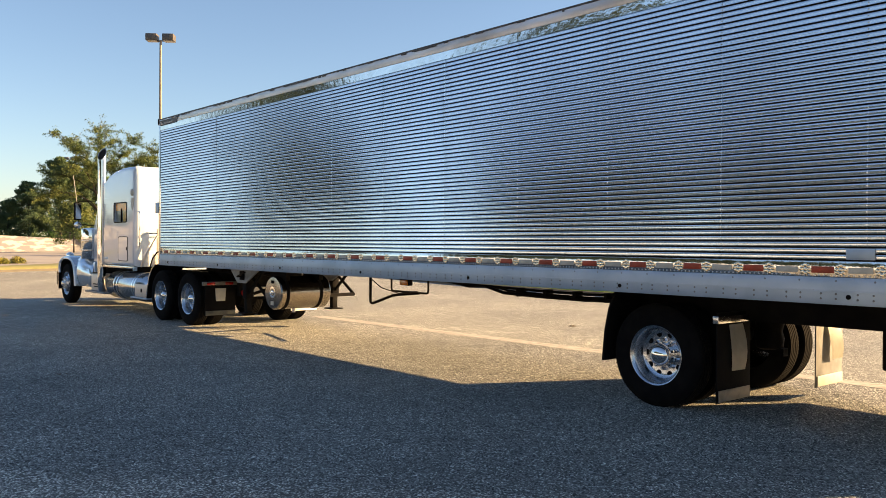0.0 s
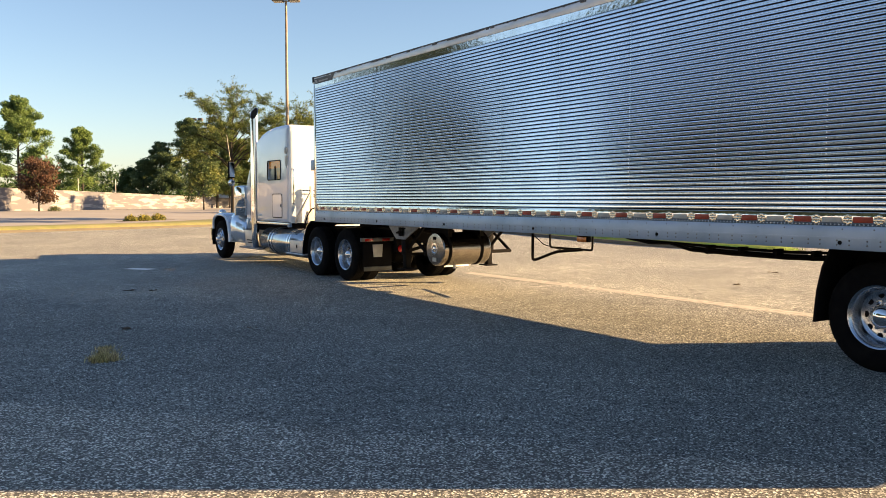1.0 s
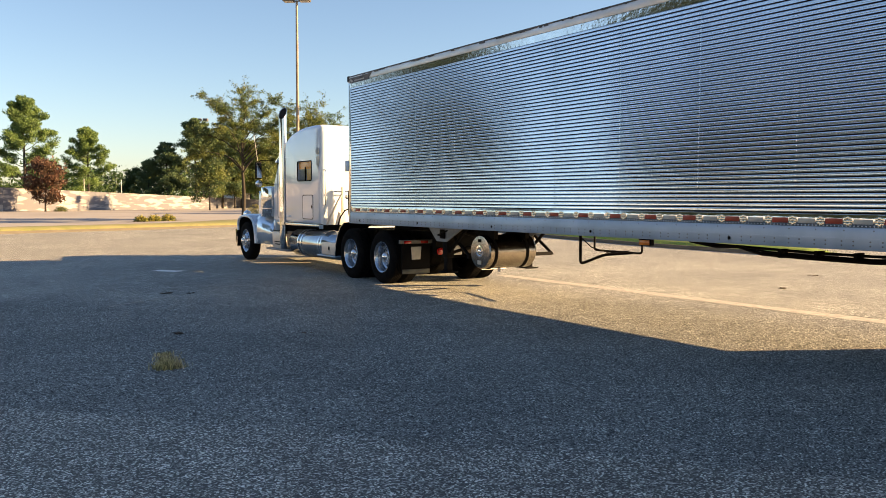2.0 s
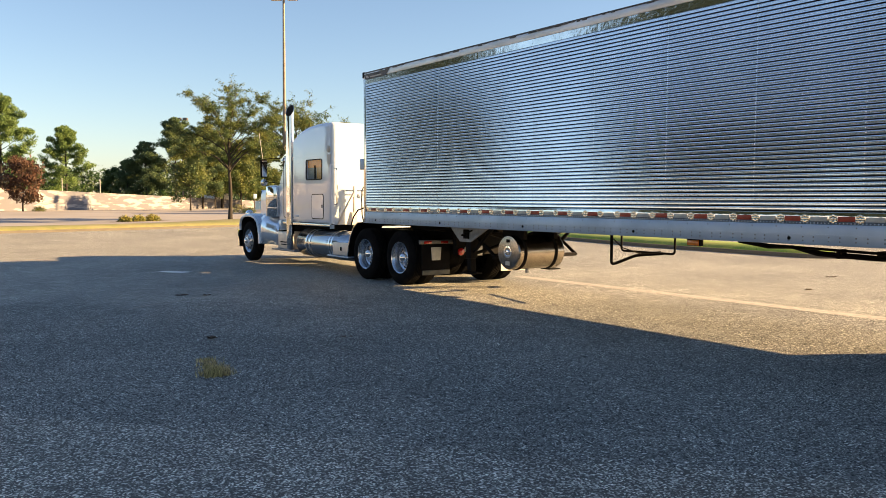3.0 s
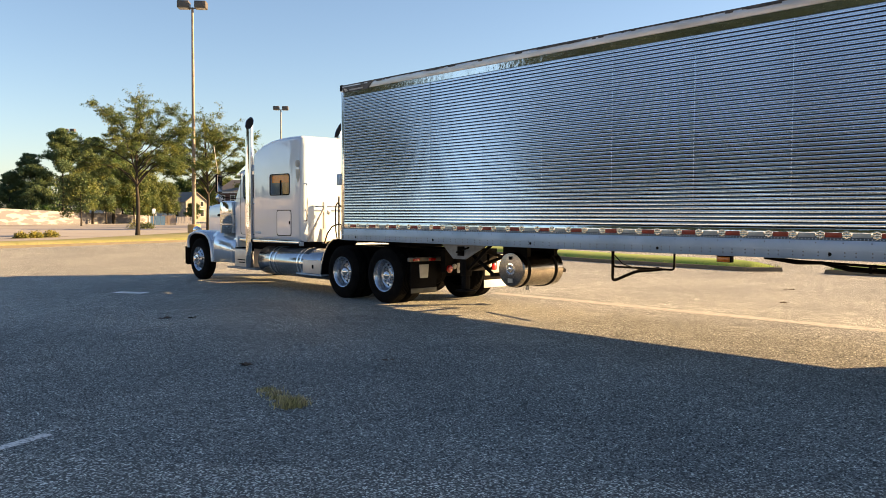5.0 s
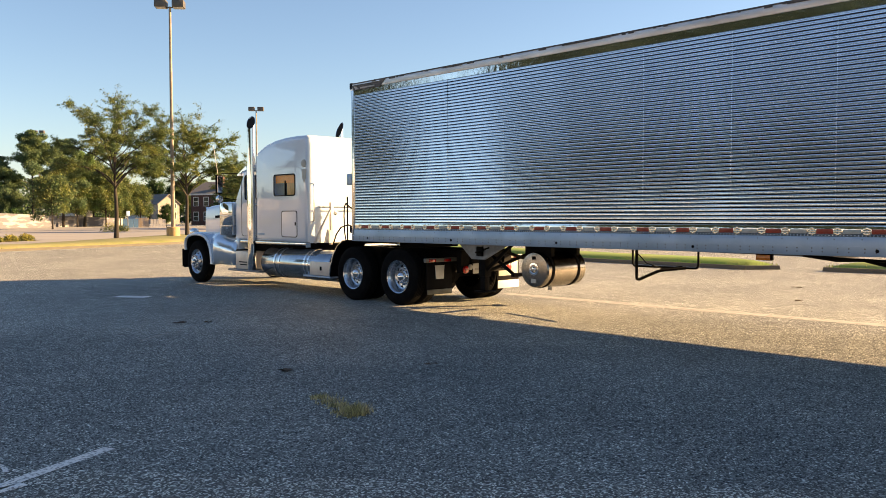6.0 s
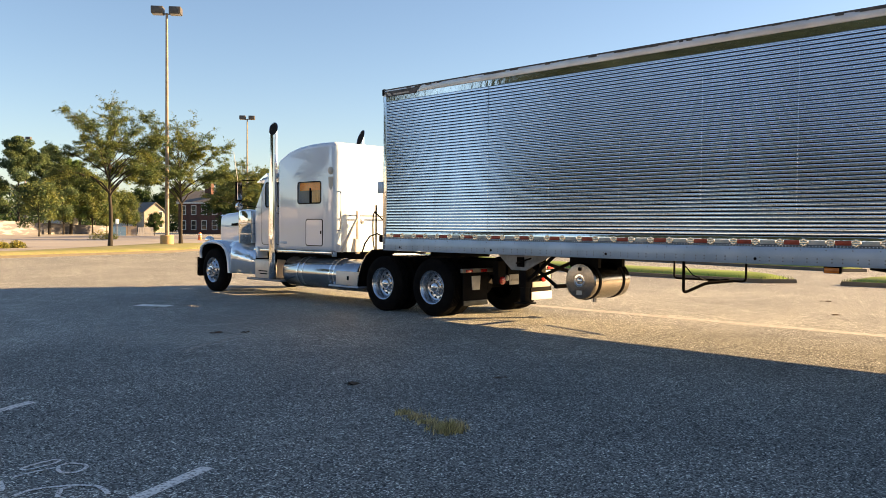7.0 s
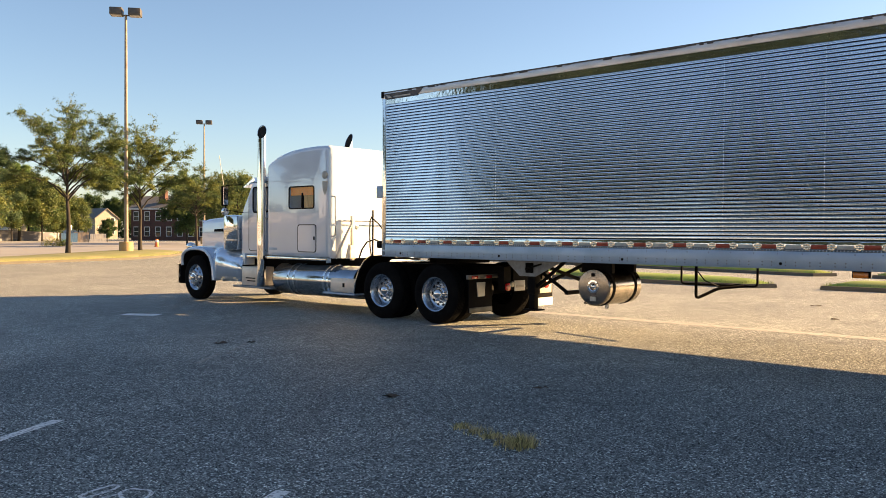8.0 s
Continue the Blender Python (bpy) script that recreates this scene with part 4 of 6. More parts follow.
def gable_house(name, loc, turn, w, d, eave, ridge, wall, label, windows, chimney=None):
    """The front faces -y before the turn; windows: (x, z, width, height)."""
    root = thing(name, (*loc, 0), label, "house")
    at = (*loc, 0)
    part("wall", placed(prism(B(), [(-w / 2, 0), (w / 2, 0), (w / 2, eave), (0, ridge), (-w / 2, eave)], 0, d, "y"), at, turn), wall, root)
    for sg in (-1, 1):
        t = 0.18
        part("roof", placed(prism(B(), [(sg * (w / 2 + 0.35), eave - 0.3), (0, ridge + 0.02), (0, ridge + t + 0.1), (sg * (w / 2 + 0.35), eave - 0.3 + t)], -0.35, d + 0.35, "y"), at, turn), M_ROOF, root)
    for x, z, ww, hh in windows:
        fr = part("window", placed(box(B(), x - ww / 2 - 0.1, x + ww / 2 + 0.1, -0.06, 0.02, z - 0.1, z + hh + 0.1), at, turn), M_TRIM, root)
        part("pane", placed(box(B(), x - ww / 2, x + ww / 2, -0.075, -0.05, z, z + hh), at, turn), M_PANE, fr)
    if chimney:
        part("chimney", placed(box(B(), chimney - 0.6, chimney + 0.6, 2.0, 3.0, eave, ridge + 1.6), at, turn), M_BRICK, root)
    return root


gable_house("house", (86.0, 190.5), radians(2), 5.4, 9, 4.8, 6.8, M_SIDING, "small cream gabled house with white trim", [(-1.4, 1.2, 0.9, 1.6), (1.4, 1.2, 0.9, 1.6), (1.4, 3.7, 0.8, 1.1)])
gable_house("house", (83.5, 193.9), radians(2), 4.2, 8, 3.6, 5.2, M_PALEGREY, "low grey house wing with brown roof beside the cream house", [(-0.9, 1.2, 0.9, 1.1), (0.8, 1.2, 0.9, 1.1)])
gable_house("house", (58.3, 169.0), radians(4), 3.4, 7, 3.0, 4.4, M_PALEGREY, "pale grey gabled house behind the wall", [(0, 2.6, 0.8, 0.8)])


def brick_building(loc, turn, w, d, h):
    root = thing("brick_building", (*loc, 0), "two storey dark red brick building with white windows", "building")
    at = (*loc, 0)
    part("wall", placed(box(B(), -w / 2, w / 2, 0, d, 0, h), at, turn), M_BRICK, root)
    part("roof", placed(prism(B(), [(-0.4, h), (d + 0.4, h), (d / 2, h + 2.6)], -w / 2 - 0.4, w / 2 + 0.4, "x"), at, turn), M_ROOF, root)
    part("cornice", placed(box(B(), -w / 2 - 0.3, w / 2 + 0.3, -0.3, d + 0.3, h - 0.35, h - 0.01), at, turn), M_TRIM, root, "white painted cornice")
    part("chimney", placed(box(B(), -6.8, -5.4, 1.5, 2.6, h - 0.3, 10.2), at, turn), M_BRICK, root)
    n = int(w / 2.2)
    for k in range(n):
        x = -w / 2 + (k + 0.5) * w / n
        for z in (0.9, 3.9):
            fr = part("window", placed(box(B(), x - 0.6, x + 0.6, -0.08, 0.03, z - 0.1, z + 1.8), at, turn), M_TRIM, root, "white framed window")
            for zz in (z, z + 0.88):
                part("pane", placed(box(B(), x - 0.48, x + 0.48, -0.10, -0.07, zz, zz + 0.8), at, turn), M_PANE, fr)
    return root


brick_building((83, 152), radians(-62), 24, 11, 6.4)


def fence(a, b, h, mat, label, boards):
    a, b = Vector(a), Vector(b)
    root = thing("fence", (*a, 0), label, "fence", "fences along the far road")
    me = to_mesh("board", box(B(), 0, (b - a).length / boards - 0.04, -0.03, 0.03, 0, h), mat)
    ang = math.atan2(b.y - a.y, b.x - a.x)
    for k in range(boards):
        p = a + (b - a) * k / boards
        ob = piece("board", me, root, (p.x, p.y, 0))
        ob.rotation_euler = (0, 0, ang)


fence((50.2, 131.6), (52.3, 130.8), 1.4, M_BLUE, "faded blue panel fence beyond the lot", 3)
fence((52.5, 132.5), (54.4, 131.6), 1.5, M_FENCE, "weathered tan board fence beyond the lot", 12)
fence((54.5, 131.4), (56.6, 130.5), 1.3, M_PALEGREY, "low pale board fence beyond the lot", 10)

root = thing("traffic_barrel", (42.3, 89.8, 0), "orange traffic barrel with white bands", "traffic barrel")
part("body", lathe(B(), (42.3, 89.8, 0), (0, 0, 1), [(0, 0.27), (0.07, 0.27), (0.09, 0.21), (0.35, 0.20), (0.80, 0.16), (0.85, 0.10)], 16), M_BARREL, root)
for z in (0.30, 0.56):
    part("band", lathe(B(), (42.3, 89.8, z), (0, 0, 1), [(0, 0.215 - z * 0.05), (0.14, 0.208 - z * 0.05)], 16), M_TRIM, root, "white reflective band")
root = thing("sign_post", (37.2, 99.5, 0), "small white sign on a thin post", "sign")
part("post", cyl(B(), (37.2, 99.5, 0), (37.2, 99.5, 2.4), 0.04, 8), M_POLE, root)
part("panel", box(B(), 37.0, 37.4, 99.40, 99.44, 1.75, 2.3, 0.01), M_ALU, root)


# store on the open side of the lot, seen in the polished steel
store = thing("store_building", (-82, 20, 0), "long pale grey store building with dark glass front", "building")
part("wall", box(B(), -96, -82, -60, 110, 0, 9.6), M_STORE, store)
part("parapet", box(B(), -96.2, -81.7, -60.2, 110.2, 9.6, 10.4), M_STORE, store)
for k in range(14):
    y = -52 + k * 11.5
    win = part("shop_window", box(B(), -82.02, -81.9, y, y + 5.0, 0.3, 3.6), M_TRIM, store)
    part("pane", box(B(), -81.92, -81.85, y + 0.15, y + 4.85, 0.45, 3.45), M_PANE, win)


# ---- trailer ----
CX = 7.65                       # the rig's middle line
XN, XF = 6.35, 8.95             # the trailer's sides
Y0, Y1 = 2.05, 17.30            # rear and nose
Z_RAIL, Z_TAPE, Z_RIB, Z_BAND, Z_TOP = 1.14, 1.36, 1.49, 3.88, 4.10
PITCH = 0.0508
trailer = thing("semi_trailer", (CX, 9.5, 0), "polished corrugated steel box semi trailer parked on asphalt", "semi trailer")

# body core behind the sheets
bm = box(B(), XN + 0.03, XF - 0.03, Y0 + 0.03, Y1 - 0.03, Z_RAIL + 0.06, Z_TOP - 0.03)
part("box_body", bm, M_ALU, trailer, "plain metal box behind the sheets")
# black sheet puts the deep shade under the trailer into the colour
part("floor_pan", box(B(), XN + 0.04, XF - 0.04, Y0 + 0.05, Y1 - 0.05, Z_RAIL + 0.045, Z_RAIL + 0.058), M_BLACK, trailer, "floor underside coloured black as deep shade")


def rib_panel(length):
    """Corrugated sheet facing -x, foot at the origin, along +y: bowed ribs with narrow grooves between them."""
    n = round((Z_BAND - Z_RIB) / PITCH)
    line, groove = [], []
    for r in range(n):
        z = r * PITCH
        pts = [(0.0, z), (0.0, z + 0.28 * PITCH)]
        x = -0.015
        s0 = 0.0
        # a slight lean at the foot, an upright middle, a head that leans back
        for s, slope in ((0.0, 0.0), (0.14, 0.14), (0.27, 0.09), (0.38, 0.055), (0.50, 0.032), (0.64, 0.05), (0.76, 0.11), (0.88, 0.20), (1.0, 0.32)):
            x += (s - s0) * slope * 0.71 * PITCH
            s0 = s
            pts.append((x, z + (0.28 + 0.71 * s) * PITCH))
        # groove faces take the painted shade, rib faces the steel
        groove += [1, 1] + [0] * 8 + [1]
        line += pts
    line.append((0.0, n * PITCH))
    vs = [(x, yy, z) for x, z in line for yy in (0, length)]
    fs = [(2 * i, 2 * i + 2, 2 * i + 3, 2 * i + 1) for i in range(len(line) - 1)]
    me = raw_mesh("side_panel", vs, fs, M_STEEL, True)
    me.materials.append(M_GROOVESHADE)
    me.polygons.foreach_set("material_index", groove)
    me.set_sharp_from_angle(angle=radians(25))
    return me


PANELS = 12
PL = (Y1 - 0.10 - (Y0 + 0.06)) / PANELS
panel_mesh = rib_panel(PL)
rng = random.Random(4)
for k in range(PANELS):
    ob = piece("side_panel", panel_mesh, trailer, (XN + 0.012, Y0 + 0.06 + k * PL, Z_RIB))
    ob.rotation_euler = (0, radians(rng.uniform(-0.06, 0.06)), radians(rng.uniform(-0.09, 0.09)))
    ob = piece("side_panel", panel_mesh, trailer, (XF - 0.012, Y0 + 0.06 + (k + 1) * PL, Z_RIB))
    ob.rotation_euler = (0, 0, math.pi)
# rivet columns at the sheet joints
bm = B()
for k in range(1, PANELS):
    y = Y0 + 0.06 + k * PL
    for r in range(47):
        z = Z_RIB + (r + 0.5) * PITCH
        box(bm, XN - 0.006, XN + 0.0, y - 0.005, y + 0.005, z + 0.002, z + 0.010)
part("rivets", bm, M_STEEL, trailer, "", 0)["kind"] = "stuff"

for sg, x in ((-1, XN), (1, XF)):
    near = sg < 0
    def slab(name, z0, z1, out, mat, label="", bev=0.004):
        a, b = sorted((x + sg * out, x - sg * 0.035))
        return part(name, box(B(), a, b, Y0, Y1, z0, z1, bev), mat, trailer, label)
    rail = slab("bottom_rail", Z_RAIL, Z_TAPE - 0.002, 0.006, M_ALU, "grey riveted aluminium bottom rail")
    part("rail_lip", box(B(), *sorted((x + sg * 0.014, x + sg * 0.004)), Y0, Y1, Z_RAIL + 0.10, Z_RAIL + 0.114), M_ALU, rail)
    slab("tape_band", Z_TAPE, Z_RIB - 0.002, 0.0, M_STEELFLAT, "polished steel band with reflective tape")
    slab("upper_band", Z_BAND, Z_BAND + 0.10, 0.004, M_STEELFLAT, "mirror polished steel band", 0)
    slab("top_rail", Z_BAND + 0.102, Z_TOP, 0.012, M_TOPRAIL, "scuffed grey top rail")
    part("top_edge", box(B(), *sorted((x + sg * 0.017, x - sg * 0.03)), Y0, Y1, Z_TOP - 0.014, Z_TOP + 0.006), M_DECAL, trailer, "blackened top edge")
    yy = Y0 + 0.05
    rr = random.Random(9)
    while near and yy < Y1 - 0.6:
        w = rr.uniform(0.25, 1.0)
        if rr.random() < 0.35:
            part("scrape", box(B(), x - 0.0225, x - 0.018, yy, yy + w, Z_TOP - rr.uniform(0.02, 0.045), Z_TOP - 0.002), M_DECAL, trailer, "black scraped edge")
        yy += w + rr.uniform(0.3, 1.2)
bm = B()
rr = random.Random(31)
y = Y0 + 0.1
while y < Y1 - 0.2:
    w = rr.uniform(0.02, 0.16)
    box(bm, XN - 0.0215, XN - 0.012, y, y + w, Z_TOP - rr.uniform(0.018, 0.034), Z_TOP - 0.004)
    y += w + rr.choice((0.05, 0.12, 0.3, 0.55))
part("paint_chips", bm, M_DECAL, trailer, "small black chips along the top edge", 0)["kind"] = "stuff"
# lower rail rivets and dark plugs
bm = B()
k = 0
y = Y0 + 0.1
while y < Y1 - 0.05:
    for z in (Z_RAIL + 0.045, Z_RAIL + 0.085):
        lathe(bm, (XN - 0.006, y, z), (-1, 0, 0), [(0, 0.0095), (0.004, 0.008), (0.007, 0.003)], 7)
    k += 1
    y += 0.12 if k % 2 else 0.17
y = Y0 + 0.05
while y < Y1:
    lathe(bm, (XN - 0.006, y, Z_RAIL + 0.19), (-1, 0, 0), [(0, 0.009), (0.005, 0.004)], 6)
    y += 0.30
part("rail_rivets", bm, M_RIVET, trailer, "", 0)["kind"] = "stuff"
bm = B()
y = Y0 + 0.05
while y < Y1 - 0.05:
    lathe(bm, (XN, y, Z_TAPE + 0.012), (-1, 0, 0), [(0, 0.008), (0.004, 0.006), (0.007, 0.002)], 6)
    y += 0.04
part("white_rivets", bm, M_TRIM, trailer, "row of small white rivet heads", 0)["kind"] = "stuff"
for k in range(7):
    part("rail_plug", cyl(B(), (XN - 0.012, 3.5 + 2.22 * k, Z_RAIL + 0.065), (XN - 0.004, 3.5 + 2.22 * k, Z_RAIL + 0.065), 0.02, 10), M_BLACK, trailer)
# reflective tape and pressed rosettes
red_me = to_mesh("tape", box(B(), -0.004, 0, -0.092, 0.092, -0.027, 0.027, 0.002), M_RED)
white_me = to_mesh("tape", box(B(), -0.004, 0, -0.095, 0.095, -0.024, 0.024, 0.002), M_WTAPE)
bm = B()
for k in range(8):
    a = k * math.pi / 4
    lathe(bm, (0, 0.034 * math.cos(a), 0.034 * math.sin(a)), (-1, 0, 0), [(0, 0.018), (0.002, 0.013), (0.003, 0.003)], 8)
lathe(bm, (0, 0, 0), (-1, 0, 0), [(0, 0.018), (0.003, 0.013), (0.004, 0.002)], 10)
rose_me = to_mesh("rosette", bm, M_GOLD)
k = 0
y = 2.51
while y < Y1 - 0.2:
    piece("tape", red_me, trailer, (XN - 0.001, y, Z_TAPE + 0.058), "red reflective tape")
    for dy in (-0.143, 0.143):
        piece("rosette", rose_me, trailer, (XN - 0.001, y + dy, Z_TAPE + 0.058))
    if y + 0.30 < Y1 - 0.2:
        piece("tape", white_me, trailer, (XN - 0.001, y + 0.30, Z_TAPE + 0.056), "white reflective tape")
    y += 0.60
# nose, posts, roof and rear
part("front_post", box(B(), XN - 0.008, XN + 0.07, Y1 - 0.10, Y1 + 0.01, Z_RAIL, Z_TOP - 0.02, 0.03, 4), M_STEELFLAT, trailer, "polished corner post")
# far post reaches further forward to close a sliver of sun
part("front_post", box(B(), XF - 0.07, XF + 0.012, Y1 - 0.10, Y1 + 0.06, Z_RAIL, Z_TOP - 0.02, 0.03, 4), M_STEELFLAT, trailer, "polished corner post")
part("front_wall", box(B(), XN + 0.07, XF - 0.07, Y1 - 0.03, Y1 + 0.004, Z_RAIL, Z_TOP - 0.02), M_WHITE, trailer, "white front wall")
part("corner_cap", box(B(), XN - 0.02, XN + 0.10, Y1 - 0.05, Y1 + 0.025, Z_TOP - 0.10, Z_TOP + 0.02, 0.015), M_BLACK, trailer, "black top corner cap")
part("roof", box(B(), XN + 0.02, XF - 0.02, Y0, Y1, Z_TOP - 0.01, Z_TOP + 0.012, 0.005), M_ALU, trailer)
part("rear_frame", box(B(), XN, XF, Y0 - 0.05, Y0 + 0.02, Z_RAIL - 0.05, Z_TOP, 0.01), M_STEELFLAT, trailer)
for x0, x1 in ((XN + 0.12, CX - 0.01), (CX + 0.01, XF - 0.12)):
    part("rear_door", box(B(), x0, x1, Y0 - 0.075, Y0 - 0.05, Z_RAIL + 0.1, Z_TOP - 0.12, 0.008), M_WHITE, trailer, "white rear door")
part("front_bracket", box(B(), XN - 0.02, XN + 0.02, Y1 - 0.02, Y1 + 0.14, 2.20, 2.42, 0.015), M_ALU, trailer, "small grey metal box")
# decal with plain bars for its script
part("decal", prism(B(), [(16.42, 3.965), (17.20, 3.965), (17.26, 4.065), (16.30, 4.065), (16.34, 4.03)], XN - 0.018, XN - 0.0125), M_DECAL, trailer, "worn black decal")
part("decal_bar", prism(B(), [(16.58, 3.985), (17.0, 3.985), (17.0, 4.012), (16.58, 4.012)], XN - 0.022, XN - 0.0175), M_LETTER, trailer)
part("decal_bar", prism(B(), [(17.04, 3.98), (17.14, 3.98), (17.19, 4.045), (17.10, 4.03)], XN - 0.022, XN - 0.0175), M_LETTER, trailer)
part("hatch_plate", box(B(), XN - 0.016, XN - 0.004, 3.30, 3.52, 1.50, 1.59, 0.003), M_ALU, trailer, "small square steel plate")

# underside
for sg in (-1, 1):
    part("long_beam", box(B(), CX + sg * 0.48 - 0.05, CX + sg * 0.48 + 0.05, Y0 + 0.2, 6.1, 0.88, Z_RAIL + 0.05), M_BLACK, trailer)
crossbar = to_mesh("crossmember", box(B(), -1.2, 1.2, -0.03, 0.03, -0.05, 0.05), M_BLACK)
for k in range(36):
    piece("crossmember", crossbar, trailer, (CX, Y0 + 0.3 + k * 0.41, Z_RAIL + 0.07))
part("kingpin_plate", box(B(), CX - 0.6, CX + 0.6, 15.6, 17.0, Z_RAIL - 0.03, Z_RAIL + 0.02), M_BLACK, trailer)


# ---- wheels ----
def tyre_mesh(w=0.27, r=0.515):
    """Axis along x, outer side at x = 0, growing to +x."""
    bm = B()
    prof = [(0.045, 0.287), (0.012, 0.30), (0.0, 0.36), (0.004, 0.43), (0.02, 0.485), (0.04, r - 0.008), (0.05, r)]
    for g in range(4):
        a = 0.05 + (w - 0.10) * (g + 0.8) / 4.6
        prof += [(a, r), (a + 0.003, r - 0.013), (a + 0.010, r - 0.013), (a + 0.013, r)]
    prof += [(w - 0.05, r), (w - 0.04, r - 0.008), (w - 0.02, 0.485), (w, 0.40), (w - 0.012, 0.30), (w - 0.045, 0.287)]
    lathe(bm, (0, 0, 0), (1, 0, 0), prof, 48, caps=False)
    for k in range(72):
        a = 2 * math.pi * k / 72
        b0 = Matrix.Rotation(a, 4, "X")
        vs0 = len(bm.verts)
        box(bm, 0.036, 0.052, -0.006, 0.006, r - 0.014, r - 0.003)
        bm.verts.ensure_lookup_table()
        bmesh.ops.transform(bm, matrix=b0, verts=bm.verts[vs0:])
    return to_mesh("tyre", bm, M_RUBBER)


def dish_mesh():
    """Deep outer wheel of a pair: rim, dish and hub flange."""
    bm = B()
    lathe(bm, (0, 0, 0), (1, 0, 0), [(0.04, 0.288), (0.012, 0.302), (0.006, 0.298), (0.012, 0.285), (0.035, 0.268), (0.075, 0.255), (0.15, 0.245), (0.165, 0.225), (0.172, 0.20), (0.172, 0.10)], 48, caps=False)
    return to_mesh("rim", bm, M_WHEEL)


def disc_mesh():
    """Outward bulging front wheel."""
    bm = B()
    lathe(bm, (0, 0, 0), (1, 0, 0), [(0.04, 0.288), (0.012, 0.302), (0.006, 0.298), (0.012, 0.285), (0.05, 0.262), (0.06, 0.25), (0.035, 0.225), (-0.005, 0.17), (-0.02, 0.15), (-0.02, 0.05)], 48, caps=False)
    return to_mesh("rim", bm, M_WHEEL)


def hole_mesh(hole):
    return to_mesh("hand_hole", lathe(B(), (0, 0, 0), (-1, 0, 0), [(0, hole), (0.003, hole * 0.96)], 12), M_BLACK)


def nut_mesh():
    return to_mesh("lug_nut", lathe(B(), (0, 0, 0), (-1, 0, 0), [(0, 0.021), (0.03, 0.019), (0.045, 0.012)], 6), M_CHROME)


def hub_mesh(prof):
    return to_mesh("hub", lathe(B(), (0, 0, 0), (-1, 0, 0), prof, 28), M_CHROME)


ME_TYRE, ME_DISH, ME_DISC = tyre_mesh(), dish_mesh(), disc_mesh()
ME_HOLE_D, ME_HOLE_S, ME_NUT = hole_mesh(0.031), hole_mesh(0.028), nut_mesh()
ME_HUB_D = hub_mesh([(-0.175, 0.118), (-0.13, 0.116), (-0.12, 0.102)] + [(-0.12 + 0.095 * math.sin(a * math.pi / 16), 0.100 * math.cos(a * math.pi / 16)) for a in range(0, 8)] + [(-0.025, 0.004)])
ME_HUB_T = hub_mesh([(-0.175, 0.122)] + [(-0.11 + 0.10 * math.sin(a * math.pi / 16), 0.119 * math.cos(a * math.pi / 16)) for a in range(0, 8)] + [(-0.010, 0.004)])
ME_HUB_S = hub_mesh([(0.02, 0.105), (0.05, 0.10), (0.055, 0.075), (0.09, 0.07), (0.105, 0.055), (0.112, 0.02)])


def wheel(parent, x, y, side, kind, label):
    """kind: drive, trailer or steer; x is the outer face; side -1 looks to -x."""
    holder = new("wheel", ME_TYRE)
    holder.parent = parent
    holder.location = Vector((x, y, 0.512)) - origin_of(parent)
    if side > 0:
        holder.rotation_euler = (0, 0, math.pi)
    tagged(holder, label)
    rim, hole, hub, at = {"steer": (ME_DISC, ME_HOLE_S, ME_HUB_S, (0.014, 0.198, -0.02)), "drive": (ME_DISH, ME_HOLE_D, ME_HUB_D, (0.171, 0.205, 0.172)),
                          "trailer": (ME_DISH, ME_HOLE_D, ME_HUB_T, (0.171, 0.205, 0.172))}[kind]
    for nm, me, lb in (("rim", rim, "polished alloy rim"), ("hub", hub, "chrome hub cover")):
        ob = new(nm, me)
        ob.parent = holder
        tagged(ob, lb)
    for k in range(10):
        for nm, me, ang, rad, dx in (("hand_hole", hole, k, at[1], at[0]), ("lug_nut", ME_NUT, k + 0.5, 0.143, at[2])):
            ob = new(nm, me)
            ob.parent = holder
            a = 2 * math.pi * ang / 10
            ob.location = (dx, rad * math.cos(a), rad * math.sin(a))
    if kind != "steer":
        inner = new("inner_tyre", ME_TYRE)
        inner.parent = holder
        inner.location = (0.33, 0, 0)
    return holder


